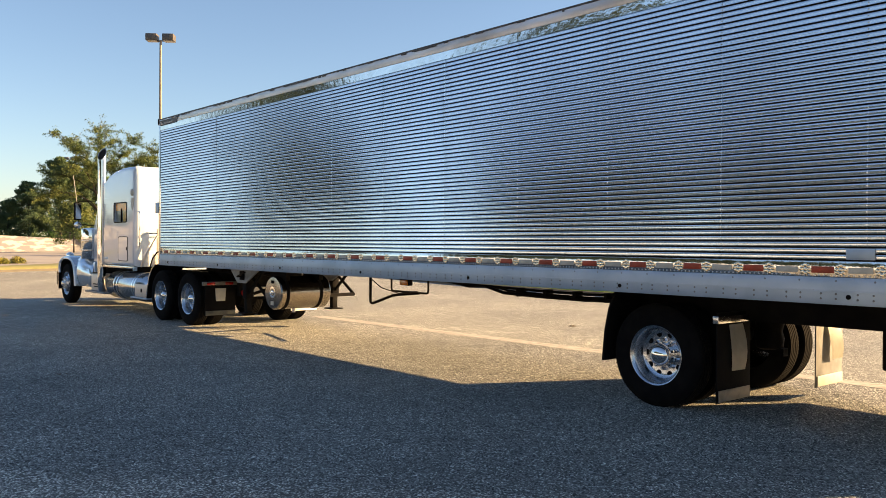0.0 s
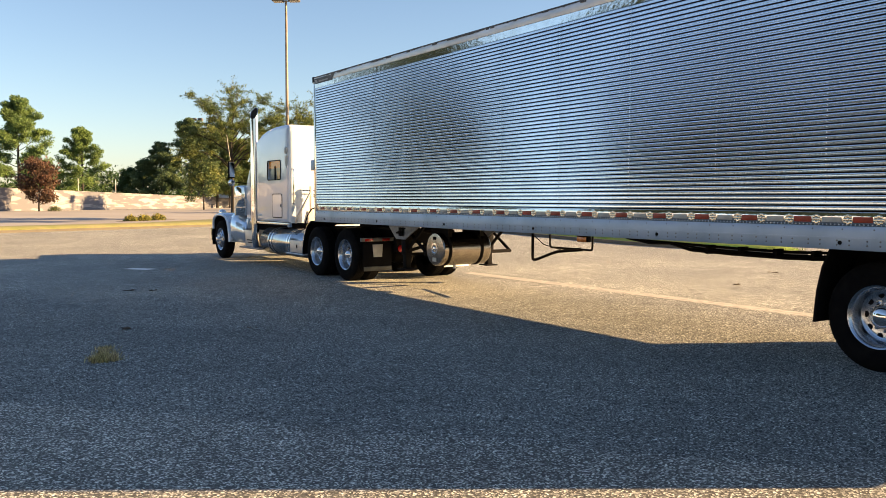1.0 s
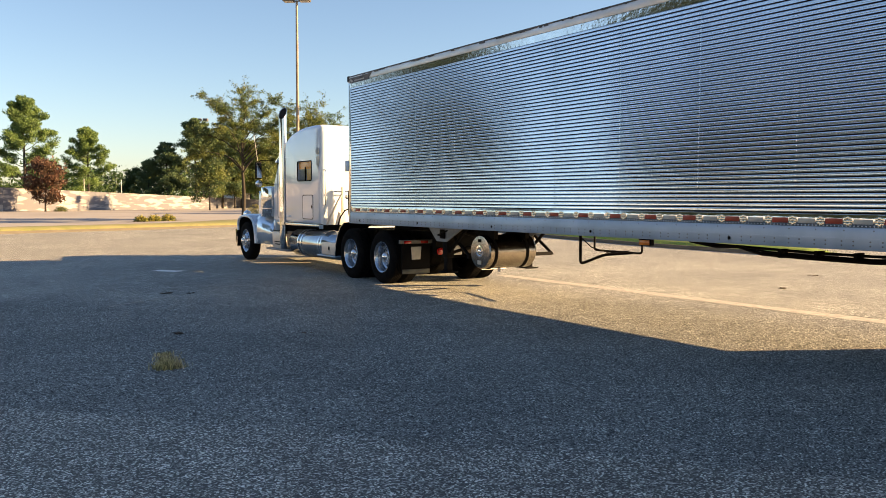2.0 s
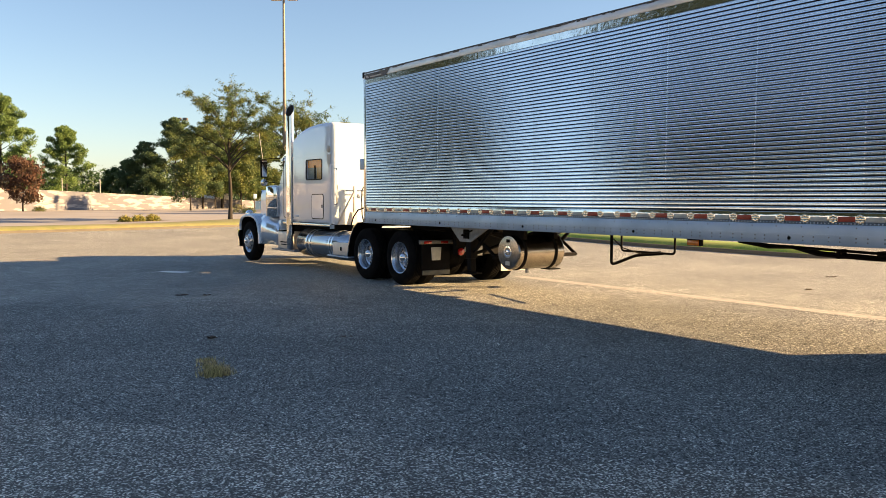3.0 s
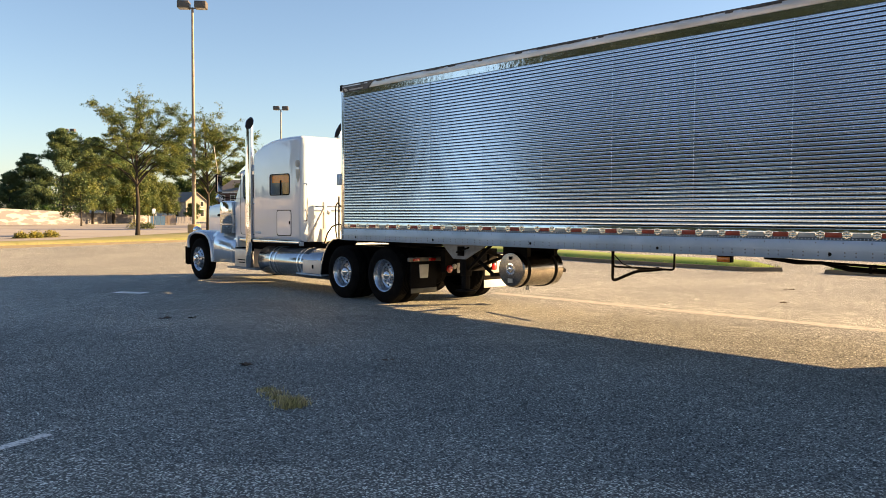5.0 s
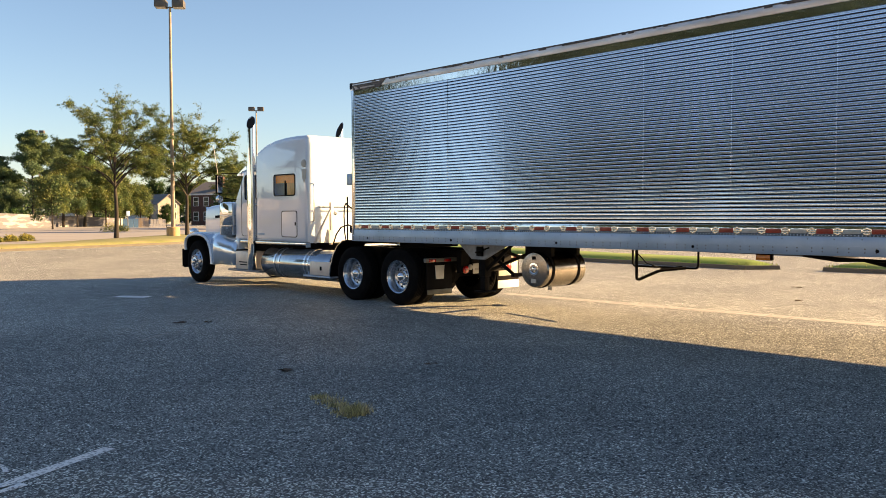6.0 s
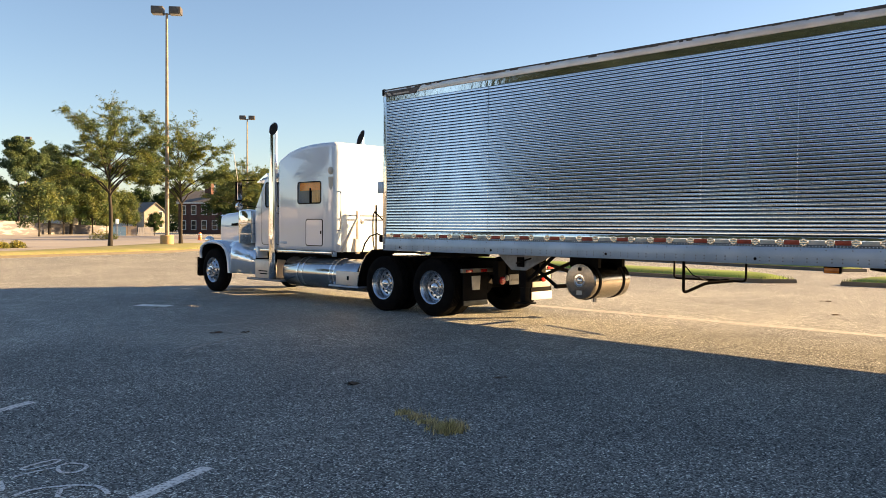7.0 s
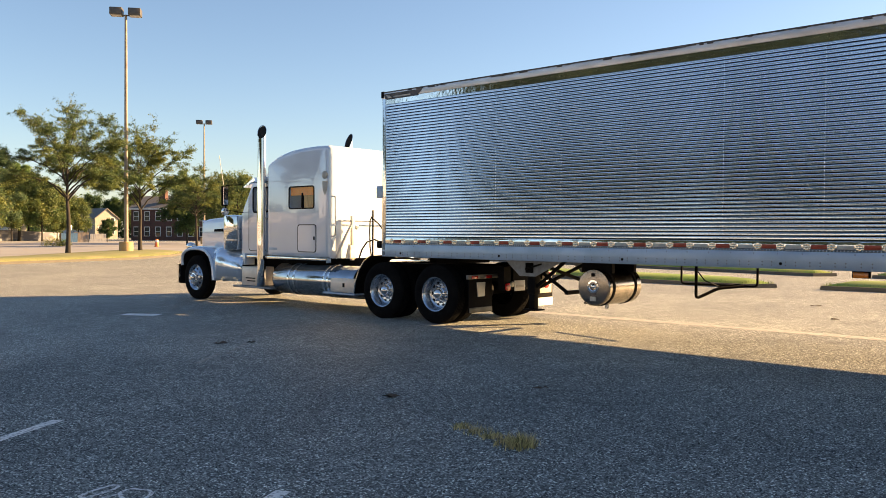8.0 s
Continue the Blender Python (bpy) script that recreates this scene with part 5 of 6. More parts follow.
YT = 5.50
wheel(trailer, 6.62, YT, -1, "trailer", "black dual tyres with polished deep rim")
wheel(trailer, 8.95, YT, 1, "trailer", "black dual tyres with polished deep rim")
part("axle", cyl(B(), (6.9, YT, 0.512), (8.4, YT, 0.512), 0.065, 12), M_BLACK, trailer)
for sg in (-1, 1):
    part("suspension", prism(B(), [(YT - 0.55, 0.88), (YT - 0.25, 0.52), (YT + 0.25, 0.52), (YT + 0.55, 0.88)], CX + sg * 0.48 - 0.06, CX + sg * 0.48 + 0.06), M_BLACK, trailer)
for x0, x1, yf in ((6.60, 7.20, 4.80), (8.20, 8.82, 4.62)):
    pale = x0 > CX
    flap = part("mudflap", box(B(), x0, x1, yf, yf + 0.015, 0.13, 0.98, 0.004), M_PALEFLAP if pale else M_FLAP, trailer, "pale mudflap" if pale else "black rubber mudflap with worn pale strip")
    part("flap_strip", box(B(), x0 + 0.02, x1 - 0.02, yf - 0.012, yf - 0.001, 0.14, 0.25, 0.003), M_WTAPE if pale else M_STRIP, flap, "bright metal bottom strip")
    bm = B()
    lean = -0.05 if pale else 0.0
    rows = [[bm.verts.new((x0 + (0.20 + 0.04 * f + (0.25 - 0.04 * f) * u), yf - 0.004 - 0.05 * math.sin(f * 2.6) * (0.35 + 0.65 * u) + lean * f, 0.86 - 0.44 * f)) for u in (0, 0.25, 0.5, 0.75, 1)] for f in (0, 0.2, 0.4, 0.6, 0.8, 1.0)]
    for r0, r1 in zip(rows, rows[1:]):
        for k in range(4):
            bm.faces.new((r0[k], r0[k + 1], r1[k + 1], r1[k]))
    bmesh.ops.solidify(bm, geom=bm.faces[:], thickness=0.006)
    part("flap_panel", bm, M_WTAPE, flap, "curled pale panel", 50)
    part("flap_bar", box(B(), x0 - 0.03, x1 + 0.03, yf - 0.03, yf + 0.03, 0.88, 0.95, 0.006), M_BRUSHED, flap, "metal hanger bar")
for sg in (-1, 1):
    x = CX + sg * 0.46
    part("air_spring", lathe(B(), (x, YT - 0.42, 0.50), (0, 0, 1), [(0, 0.10), (0.02, 0.14), (0.12, 0.15), (0.2, 0.13), (0.28, 0.15), (0.38, 0.14), (0.40, 0.1)], 18), M_BLACK, trailer, "black rubber air spring")
    part("trailing_beam", prism(B(), [(YT - 0.60, 0.44), (YT + 0.70, 0.62), (YT + 0.70, 0.74), (YT - 0.60, 0.52)], x - 0.05, x + 0.05), M_BLACK, trailer)
    part("brake_chamber", lathe(B(), (x - 0.16, YT - 0.30, 0.66), (0, 1, 0.1), [(0, 0.05), (0.02, 0.08), (0.14, 0.08), (0.18, 0.05)], 14), M_BLACK, trailer)
guard = [(YT + 0.44, 1.14), (YT + 0.52, 0.95), (YT + 0.57, 0.72), (YT + 0.60, 0.40)]
for x0 in (6.58, 8.12):
    part("front_guard", prism(B(), guard + [(p[0] + 0.025, p[1]) for p in guard[::-1]], x0, x0 + 0.55), M_FLAP, trailer, "curved black wheel guard")

# landing gear
YG = 14.2
for sg, x in ((-1, 6.74), (1, 8.56)):
    part("landing_leg", box(B(), x - 0.075, x + 0.075, YG - 0.075, YG + 0.075, 0.60, Z_RAIL + 0.05, 0.01), M_BLACK, trailer, "black landing leg")
    part("landing_foot", box(B(), x - 0.055, x + 0.055, YG - 0.055, YG + 0.055, 0.36, 0.62, 0.006), M_BLACK, trailer)
    part("foot_plate", box(B(), x - 0.13, x + 0.13, YG - 0.13, YG + 0.13, 0.335, 0.36, 0.005), M_BLACK, trailer)
    part("brace", tube(B(), [(x, YG - 0.05, 0.70), (x, YG - 0.60, Z_RAIL)], 0.03, 6), M_BLACK, trailer)
    part("brace", tube(B(), [(x + 0.05, YG + 0.05, 1.06), (x + 0.05, YG - 0.62, 0.64)], 0.028, 6), M_BLACK, trailer)
    part("gusset", prism(B(), [(YG - 0.66, Z_RAIL + 0.02), (YG + 0.52, Z_RAIL + 0.02), (YG + 0.20, 0.885), (YG - 0.10, 0.885)], x - 0.11, x - 0.085), M_RIVET, trailer, "grey steel gusset plate")
part("brace", box(B(), 6.72, 8.58, YG - 0.66, YG - 0.60, 0.62, 0.68), M_BLACK, trailer)
part("brace", tube(B(), [(6.74, YG, 0.66), (8.56, YG, 1.12)], 0.03, 6), M_BLACK, trailer)
part("brace", tube(B(), [(6.74, YG, 1.12), (8.56, YG, 0.66)], 0.03, 6), M_BLACK, trailer)
part("gear_case", box(B(), 6.60, 6.68, YG - 0.07, YG + 0.07, 0.94, 1.10, 0.01), M_BLACK, trailer)
part("crank", tube(B(), bend([(6.60, YG + 0.02, 1.0), (6.52, YG + 0.02, 1.0), (6.52, YG - 0.30, 1.09)], 4, 0.05), 0.014, 6), M_BLACK, trailer)

# cooling unit's fuel tank, lying across
tank = part("fuel_tank", lathe(B(), (6.55, 12.98, 0.77), (1, 0, 0), [(-0.005, 0.05), (0.0, 0.20), (0.008, 0.262), (0.03, 0.278), (0.95, 0.278), (0.975, 0.26), (0.985, 0.1)], 40), M_TANKOLD, trailer, "brushed aluminium fuel tank with black straps")
for x in (6.66, 7.30):
    part("strap", lathe(B(), (x, 12.98, 0.77), (1, 0, 0), [(0, 0.281), (0.004, 0.288), (0.056, 0.288), (0.06, 0.281)], 40, caps=False), M_BLACK, tank)
    part("hanger", box(B(), x - 0.01, x + 0.07, 12.72, 13.24, 0.98, Z_RAIL + 0.02), M_BLACK, tank)
part("gauge", lathe(B(), (6.55, 12.98, 0.78), (-1, 0, 0), [(0, 0.10), (0.008, 0.098), (0.010, 0.07), (0.004, 0.06), (0.004, 0.045), (0.02, 0.03), (0.024, 0.01)], 24), M_CHROME, tank)
part("label", box(B(), 6.538, 6.549, 12.93, 13.03, 0.565, 0.63), M_WTAPE, tank, "small white label plate")
part("filler", box(B(), 6.53, 6.549, 12.955, 13.005, 0.93, 0.98, 0.004), M_BLACK, tank)
part("drain", cyl(B(), (6.95, 12.98, 0.43), (6.95, 12.98, 0.50), 0.03, 8), M_BRUSHED, tank)

# rack of bent tube under the floor
part("rack_tube", tube(B(), bend([(7.81, 11.95, Z_RAIL), (7.81, 11.95, 0.59), (8.15, 11.75, 0.74), (8.50, 11.5, 0.77)], 5, 0.07), 0.024, 8), M_BLACK, trailer, "bent black rack tube")
part("rack_tube", tube(B(), bend([(8.80, 12.67, Z_RAIL), (8.80, 12.67, 0.75), (8.52, 11.29, 0.77), (8.52, 11.29, Z_RAIL)], 5, 0.07), 0.018, 8), M_BLACK, trailer, "bent black rack tube")
part("rack_cable", tube(B(), [(7.83, 11.93, 1.0), (8.0, 11.9, 0.86), (8.3, 11.8, 0.76), (8.5, 11.55, 0.80)], 0.009, 6), M_BLACK, trailer)
amber = part("marker_lamp", box(B(), 6.40, 6.47, 9.15, 9.35, 1.055, 1.15, 0.012), M_BLACK, trailer)
part("lens", box(B(), 6.388, 6.402, 9.165, 9.335, 1.062, 1.125, 0.006), M_AMBER, amber, "amber marker lens")
# rear underride guard and added full width flap, both unseen, placed for their shadow
part("underride_guard", box(B(), XN + 0.08, XF - 0.08, Y0 - 0.03, Y0 + 0.05, 0.40, 0.52, 0.01), M_BLACK, trailer, "black rear underride bar")
part("rear_shade_flap", box(B(), XN + 0.04, XF - 0.04, Y0 + 0.06, Y0 + 0.075, 0.42, Z_RAIL + 0.03, 0.004), M_FLAP, trailer, "black rear flap added out of view to block sun")
# made-up box beyond view, keeps sun off the ground at the rear
part("sun_blocker_box", box(B(), 8.40, 8.92, Y0 + 0.10, 4.05, 0.36, Z_RAIL + 0.03, 0.02), M_BLACK, trailer, "black box added out of view to shade the ground")
# hanging hoses ahead of the axle
for dz, dx, r in ((0.0, 0.0, 0.022), (0.06, 0.05, 0.016), (0.02, 0.10, 0.014)):
    part("air_hose", tube(B(), [(6.95 + dx, 9.0, 1.11), (6.95 + dx, 8.6, 1.06 + dz * 0.3), (6.98 + dx, 8.3, 1.07), (7.0 + dx, 8.0, 1.0 + dz), (7.0 + dx, 7.4, 0.985 + dz), (7.0 + dx, 6.7, 0.98 + dz), (7.0 + dx, 6.0, 1.0 + dz)], r, 7), M_BLACK, trailer, "black hanging air hose")
for y in (7.75, 7.3, 6.85, 6.4):
    part("hose_clamp", box(B(), 6.98, 7.12, y - 0.02, y + 0.02, 0.965, 1.07), M_BLACK, trailer)


# ---- tractor ----
truck = thing("truck_tractor", (CX, 20.0, 0), "white long nosed sleeper truck tractor with chrome stacks", "truck")
YS, YD1, YD2 = 23.68, 17.39, 16.07
for sg, xs, xd in ((-1, 6.45, 6.42), (1, 2 * CX - 6.45, 2 * CX - 6.42)):
    wheel(truck, xs, YS, sg, "steer", "black front tyre with polished alloy wheel")
    for y in (YD1, YD2):
        wheel(truck, xd, y, sg, "drive", "black dual drive tyres with polished deep rim")
    part("frame_rail", box(B(), CX + sg * 0.43 - 0.04, CX + sg * 0.43 + 0.04, 15.0, 24.2, 0.74, 1.0, 0.01), M_BLACK, truck)
for y in (YS, YD1, YD2):
    part("axle", cyl(B(), (6.62, y, 0.512), (8.68, y, 0.512), 0.075, 12), M_BLACK, truck)
for y in (YD1, YD2):
    part("differential", lathe(B(), (CX - 0.25, y, 0.53), (1, 0, 0), [(0, 0.08), (0.08, 0.2), (0.25, 0.26), (0.42, 0.2), (0.5, 0.08)], 16), M_BLACK, truck)
part("deck_plate", box(B(), CX - 0.55, CX + 0.55, 17.75, 18.85, 1.0, 1.02), M_BRUSHED, truck)
part("fifth_wheel", prism(B(), [(CX - 0.45, 16.2), (CX + 0.45, 16.2), (CX + 0.45, 16.9), (CX + 0.3, 17.05), (CX - 0.3, 17.05), (CX - 0.45, 16.9)], 1.02, 1.10, "z", 0.01), M_BLACK, truck)
part("crossmember", box(B(), CX - 0.66, CX + 0.66, 15.0, 15.12, 0.60, 1.0), M_BLACK, truck)

# sleeper
SP = [(18.90, 1.06), (20.93, 1.06), (20.93, 2.98), (20.82, 3.05), (20.52, 3.17), (20.15, 3.245), (19.75, 3.28), (19.35, 3.29), (18.98, 3.28), (18.90, 3.22)]
WIN = (19.36, 20.14, 2.06, 2.49)
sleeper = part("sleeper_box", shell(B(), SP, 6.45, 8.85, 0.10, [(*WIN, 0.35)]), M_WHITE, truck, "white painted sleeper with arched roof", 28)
for sg, x in ((-1, 6.45), (1, 8.85)):
    def xs_(a, b):
        return sorted((x + sg * a, x + sg * b))
    o, i = round_rect(WIN[0] - 0.018, WIN[1] + 0.018, WIN[2] - 0.018, WIN[3] + 0.018, 0.062), round_rect(*WIN, 0.05)
    part("window_frame", ring_plate(B(), o, i, *xs_(0.012, -0.01)), M_BLACK, sleeper, "slim black window frame")
    part("window_glass", box(B(), *xs_(-0.03, -0.035), WIN[0], WIN[1], WIN[2], WIN[3]), M_GLASS, sleeper, "clear window glass").visible_shadow = False
    part("window_bar", box(B(), *xs_(-0.015, -0.04), 19.74, 19.77, WIN[2], WIN[3] - 0.12), M_BLACK, sleeper)
    part("valance", box(B(), *xs_(-0.037, -0.043), WIN[0] + 0.005, WIN[1] - 0.005, WIN[3] - 0.17, WIN[3] - 0.005), M_ORANGE, sleeper, "orange curtain valance")
    bm = B()
    n = 18
    top = [bm.verts.new((x - sg * (0.052 + 0.010 * math.cos(k * 2.1)), WIN[0] + 0.02 + (0.36 * k / n), WIN[3] - 0.1)) for k in range(n + 1)]
    bot = [bm.verts.new((x - sg * (0.056 + 0.012 * math.cos(k * 2.1 + 0.3)), WIN[0] + 0.02 + (0.36 * k / n), WIN[2] + 0.01)) for k in range(n + 1)]
    for k in range(n):
        bm.faces.new((top[k], top[k + 1], bot[k + 1], bot[k]))
    part("curtain", bm, M_CURTAIN, sleeper, "tan gathered curtain", 60)
    o, i = round_rect(19.28, 19.87, 1.17, 1.73, 0.06), round_rect(19.295, 19.855, 1.185, 1.715, 0.05)
    part("hatch_seal", ring_plate(B(), o, i, *xs_(0.006, -0.004)), M_BLACK, sleeper)
    hatch = part("luggage_hatch", prism(B(), round_rect(19.30, 19.85, 1.19, 1.71, 0.048), *xs_(0.008, -0.004), "x"), M_WHITE, sleeper, "white luggage hatch")
    part("latch", box(B(), *xs_(0.016, 0.006), 19.32, 19.36, 1.42, 1.49, 0.004), M_BLACK, hatch)
    part("sill_trim", box(B(), *xs_(0.004, -0.03), 18.93, 20.90, 1.01, 1.065, 0.006), M_STEELFLAT, sleeper, "polished stainless sill trim")
    part("porch_lamp", lathe(B(), (x, 19.02, 2.70), (sg, 0, 0), [(0, 0.08), (0.02, 0.075), (0.035, 0.03)], 16), M_WTAPE, sleeper)
    part("shield_badge", prism(B(), [(19.02, 2.30), (19.08, 2.40), (19.10, 2.58), (18.94, 2.58), (18.96, 2.40)], *xs_(0.006, -0.002), "x"), M_WTAPE, sleeper, "pale shield shaped badge")
    part("side_badge", box(B(), *xs_(0.006, -0.002), 20.55, 20.83, 1.20, 1.25, 0.003), M_ALU, sleeper)
    part("rear_corner_bracket", box(B(), *xs_(0.004, -0.08), 18.92, 18.98, 0.97, 1.06, 0.006), M_ALU, sleeper)
    part("roof_seam", box(B(), *xs_(0.003, -0.004), 18.98, 20.88, 2.62, 2.632), M_WHITE, sleeper)
# added dark sheet behind the near window, in place of the unlit interior
part("interior_shade_panel", box(B(), CX - 0.9, CX - 0.87, 19.25, 20.4, 1.9, 2.55), M_DARK, sleeper, "dark cab interior")
for x in (6.53, 8.77):
    part("grab_handle", tube(B(), bend([(x, 18.90, 1.50), (x, 18.80, 1.50), (x, 18.80, 2.28), (x, 18.90, 2.28)], 4, 0.06), 0.016, 8), M_CHROME, truck, "chrome grab handle")
part("air_line_bar", tube(B(), bend([(6.74, 18.90, 1.80), (6.74, 18.76, 1.80), (8.2, 18.76, 1.80), (8.2, 18.90, 1.80)], 4, 0.05), 0.016, 8), M_BRUSHED, truck)
part("support_post", box(B(), 6.90, 6.965, 18.72, 18.78, 1.02, 1.90, 0.005), M_BOX, truck, "tan support post")
# tube stands in for the post's diagonal shadow on the sleeper wall
part("shadow_stay", tube(B(), [(6.90, 18.74, 1.74), (6.62, 18.80, 1.22), (6.58, 18.84, 1.06)], 0.026, 6), M_BOX, truck, "tan diagonal tube in place of a shadow band")
part("air_fitting", lathe(B(), (7.02, 18.74, 1.68), (0, -1, 0), [(0, 0.045), (0.02, 0.05), (0.025, 0.03), (0.05, 0.025)], 14), M_BRUSHED, truck)
part("hose_post", cyl(B(), (6.78, 18.0, 1.02), (6.78, 18.0, 2.0), 0.016, 8), M_BLACK, truck, "black hose support post")
part("hose_hanger", tube(B(), [(6.78, 18.0, 1.84), (6.86, 17.9, 1.72), (6.93, 17.8, 1.55)], 0.014, 6), M_BLACK, truck)
part("support_plate", prism(B(), [(6.72, 1.06), (6.98, 1.06), (6.96, 1.30), (6.80, 1.34)], 18.70, 18.72, "y"), M_BOX, truck, "tan support plate")
part("air_hose", tube(B(), [(6.74, 17.98, 1.05), (6.69, 17.98, 1.30), (6.68, 17.98, 1.62), (6.69, 17.98, 1.80), (6.73, 17.98, 1.87), (6.77, 18.0, 1.83)], 0.013, 7), M_BLACK, truck, "black looped air hose")
part("air_hose", tube(B(), [(6.46, 18.05, 1.05), (6.50, 18.0, 1.25), (6.58, 17.95, 1.39), (6.68, 17.85, 1.44), (6.74, 17.7, 1.38), (6.78, 17.5, 1.34), (6.80, 17.32, 1.42)], 0.015, 7), M_BLACK, truck, "black looped air hose")
part("glad_hand", box(B(), 6.62, 6.72, 17.62, 17.74, 1.28, 1.42, 0.03), M_BLACK, truck)
part("glad_hand", lathe(B(), (6.72, 17.55, 1.22), (-1, 0, 0), [(0, 0.05), (0.03, 0.06), (0.06, 0.05)], 12), M_BRUSHED, truck)

# added panels close the gap where sun leaked under the sleeper
for x in (6.98, 8.26):
    part("sun_blocker_panel", box(B(), x, x + 0.06, 18.2, 20.9, 0.74, 1.05), M_BLACK, truck, "black panel added beneath the sleeper to stop sunlight")

# cab
CP = [(20.94, 1.06), (22.12, 1.06), (22.12, 1.98), (21.72, 2.62), (21.60, 2.72), (21.3, 2.77), (20.94, 2.78)]
DW = (21.10, 21.72, 2.02, 2.53)
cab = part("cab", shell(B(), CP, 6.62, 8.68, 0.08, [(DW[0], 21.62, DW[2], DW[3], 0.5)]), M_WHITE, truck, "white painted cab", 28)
for sg, x in ((-1, 6.62), (1, 8.68)):
    def xs_(a, b):
        return sorted((x + sg * a, x + sg * b))
    part("door_glass", box(B(), *xs_(-0.02, -0.025), DW[0], 21.62, DW[2], DW[3]), M_GLASS, cab, "door window glass").visible_shadow = False
    part("window_frame", ring_plate(B(), round_rect(DW[0] - 0.03, 21.65, DW[2] - 0.03, DW[3] + 0.03, 0.07), round_rect(DW[0], 21.62, DW[2], DW[3], 0.05), *xs_(0.01, -0.01)), M_BLACK, cab)
    part("door_seam", ring_plate(B(), round_rect(21.0, 21.80, 1.16, 2.66, 0.08), round_rect(21.012, 21.788, 1.172, 2.648, 0.075), *xs_(0.004, -0.003)), M_DARK, cab)
    part("door_handle", box(B(), *xs_(0.03, 0.0), 21.06, 21.2, 1.85, 1.89, 0.008), M_CHROME, cab)
    part("cab_sill", box(B(), *xs_(0.01, -0.03), 20.95, 22.10, 1.01, 1.065, 0.006), M_STEELFLAT, cab)
for x0, x1 in ((6.74, 7.60), (7.70, 8.56)):
    bm = B()
    vs = [bm.verts.new(p) for p in ((x0, 22.115, 2.06), (x1, 22.115, 2.06), (x1, 21.795, 2.56), (x0, 21.795, 2.56))]
    bm.faces.new(vs)
    part("windshield", bm, M_PANE, cab, "dark windshield glass")
part("sun_visor", prism(B(), [(21.62, 2.70), (22.05, 2.56), (22.06, 2.58), (21.66, 2.77)], 6.66, 8.64), M_CHROME, cab, "chrome drop visor")
part("roof_fairing", prism(B(), [(20.90, 2.72), (21.50, 2.74), (21.3, 2.86), (20.90, 3.0)], 6.75, 8.55, "x", 0.03), M_WHITE, cab)
for k in range(5):
    part("roof_lamp", lathe(B(), (6.95 + 0.35 * k, 21.52, 2.78), (0, 0.9, 0.2), [(0, 0.04), (0.12, 0.035), (0.16, 0.01)], 10), M_AMBER, cab, "amber roof marker lamp")

# hood, grille, bumper
for_hood = [(22.12, 1.10, 1.985, 0.62), (22.8, 1.10, 1.985, 0.60), (23.6, 1.12, 1.96, 0.56), (24.3, 1.14, 1.925, 0.52), (24.47, 1.14, 1.89, 0.515)]
bm = B()
rows_ = []
for y, z0, z1, hw in for_hood:
    ring = [(CX - hw, z0), (CX - hw - 0.005, z0 + 0.4), (CX - hw + 0.005, z1 - 0.16)]
    for k in range(1, 5):
        a = k / 4 * math.pi / 2
        ring.append((CX - hw + 0.14 * (1 - math.cos(a)) + 0.005, z1 - 0.16 + 0.13 * math.sin(a)))
    ring.append((CX - 0.2, z1 - 0.008))
    ring.append((CX, z1))
    full = ring + [(2 * CX - p[0], p[1]) for p in ring[-2::-1]]
    rows_.append([bm.verts.new((p[0], y, p[1])) for p in full])
for a, b in zip(rows_, rows_[1:]):
    for k in range(len(a) - 1):
        bm.faces.new((a[k], a[k + 1], b[k + 1], b[k]))
bm.faces.new(rows_[-1])
bm.faces.new(rows_[0][::-1])
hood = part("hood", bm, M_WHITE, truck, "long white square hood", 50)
part("grille", box(B(), CX - 0.50, CX + 0.50, 24.47, 24.53, 0.95, 1.86, 0.03), M_CHROME, truck, "chrome radiator grille")
for sg in (-1, 1):
    for k in range(5):
        a, b = sorted((CX + sg * 0.588, CX + sg * 0.54))
        y = 23.86 - 0.1 * k
        part("badge_bar", prism(B(), [(y, 1.58), (y - 0.05, 1.58), (y - 0.075, 1.64 + 0.005 * k), (y - 0.025, 1.64 + 0.005 * k)], a, b, "x"), M_BLACK, hood)
part("bumper", prism(B(), [(6.42, 24.40), (6.62, 24.60), (8.68, 24.60), (8.88, 24.40), (8.88, 24.36), (8.66, 24.55), (6.64, 24.55), (6.42, 24.36)], 0.33, 0.80, "z"), M_CHROME, truck, "chrome front bumper")


def turned(bm, cent, a):
    bmesh.ops.rotate(bm, verts=bm.verts, cent=cent, matrix=Matrix.Rotation(a, 3, "Z"))
    return bm


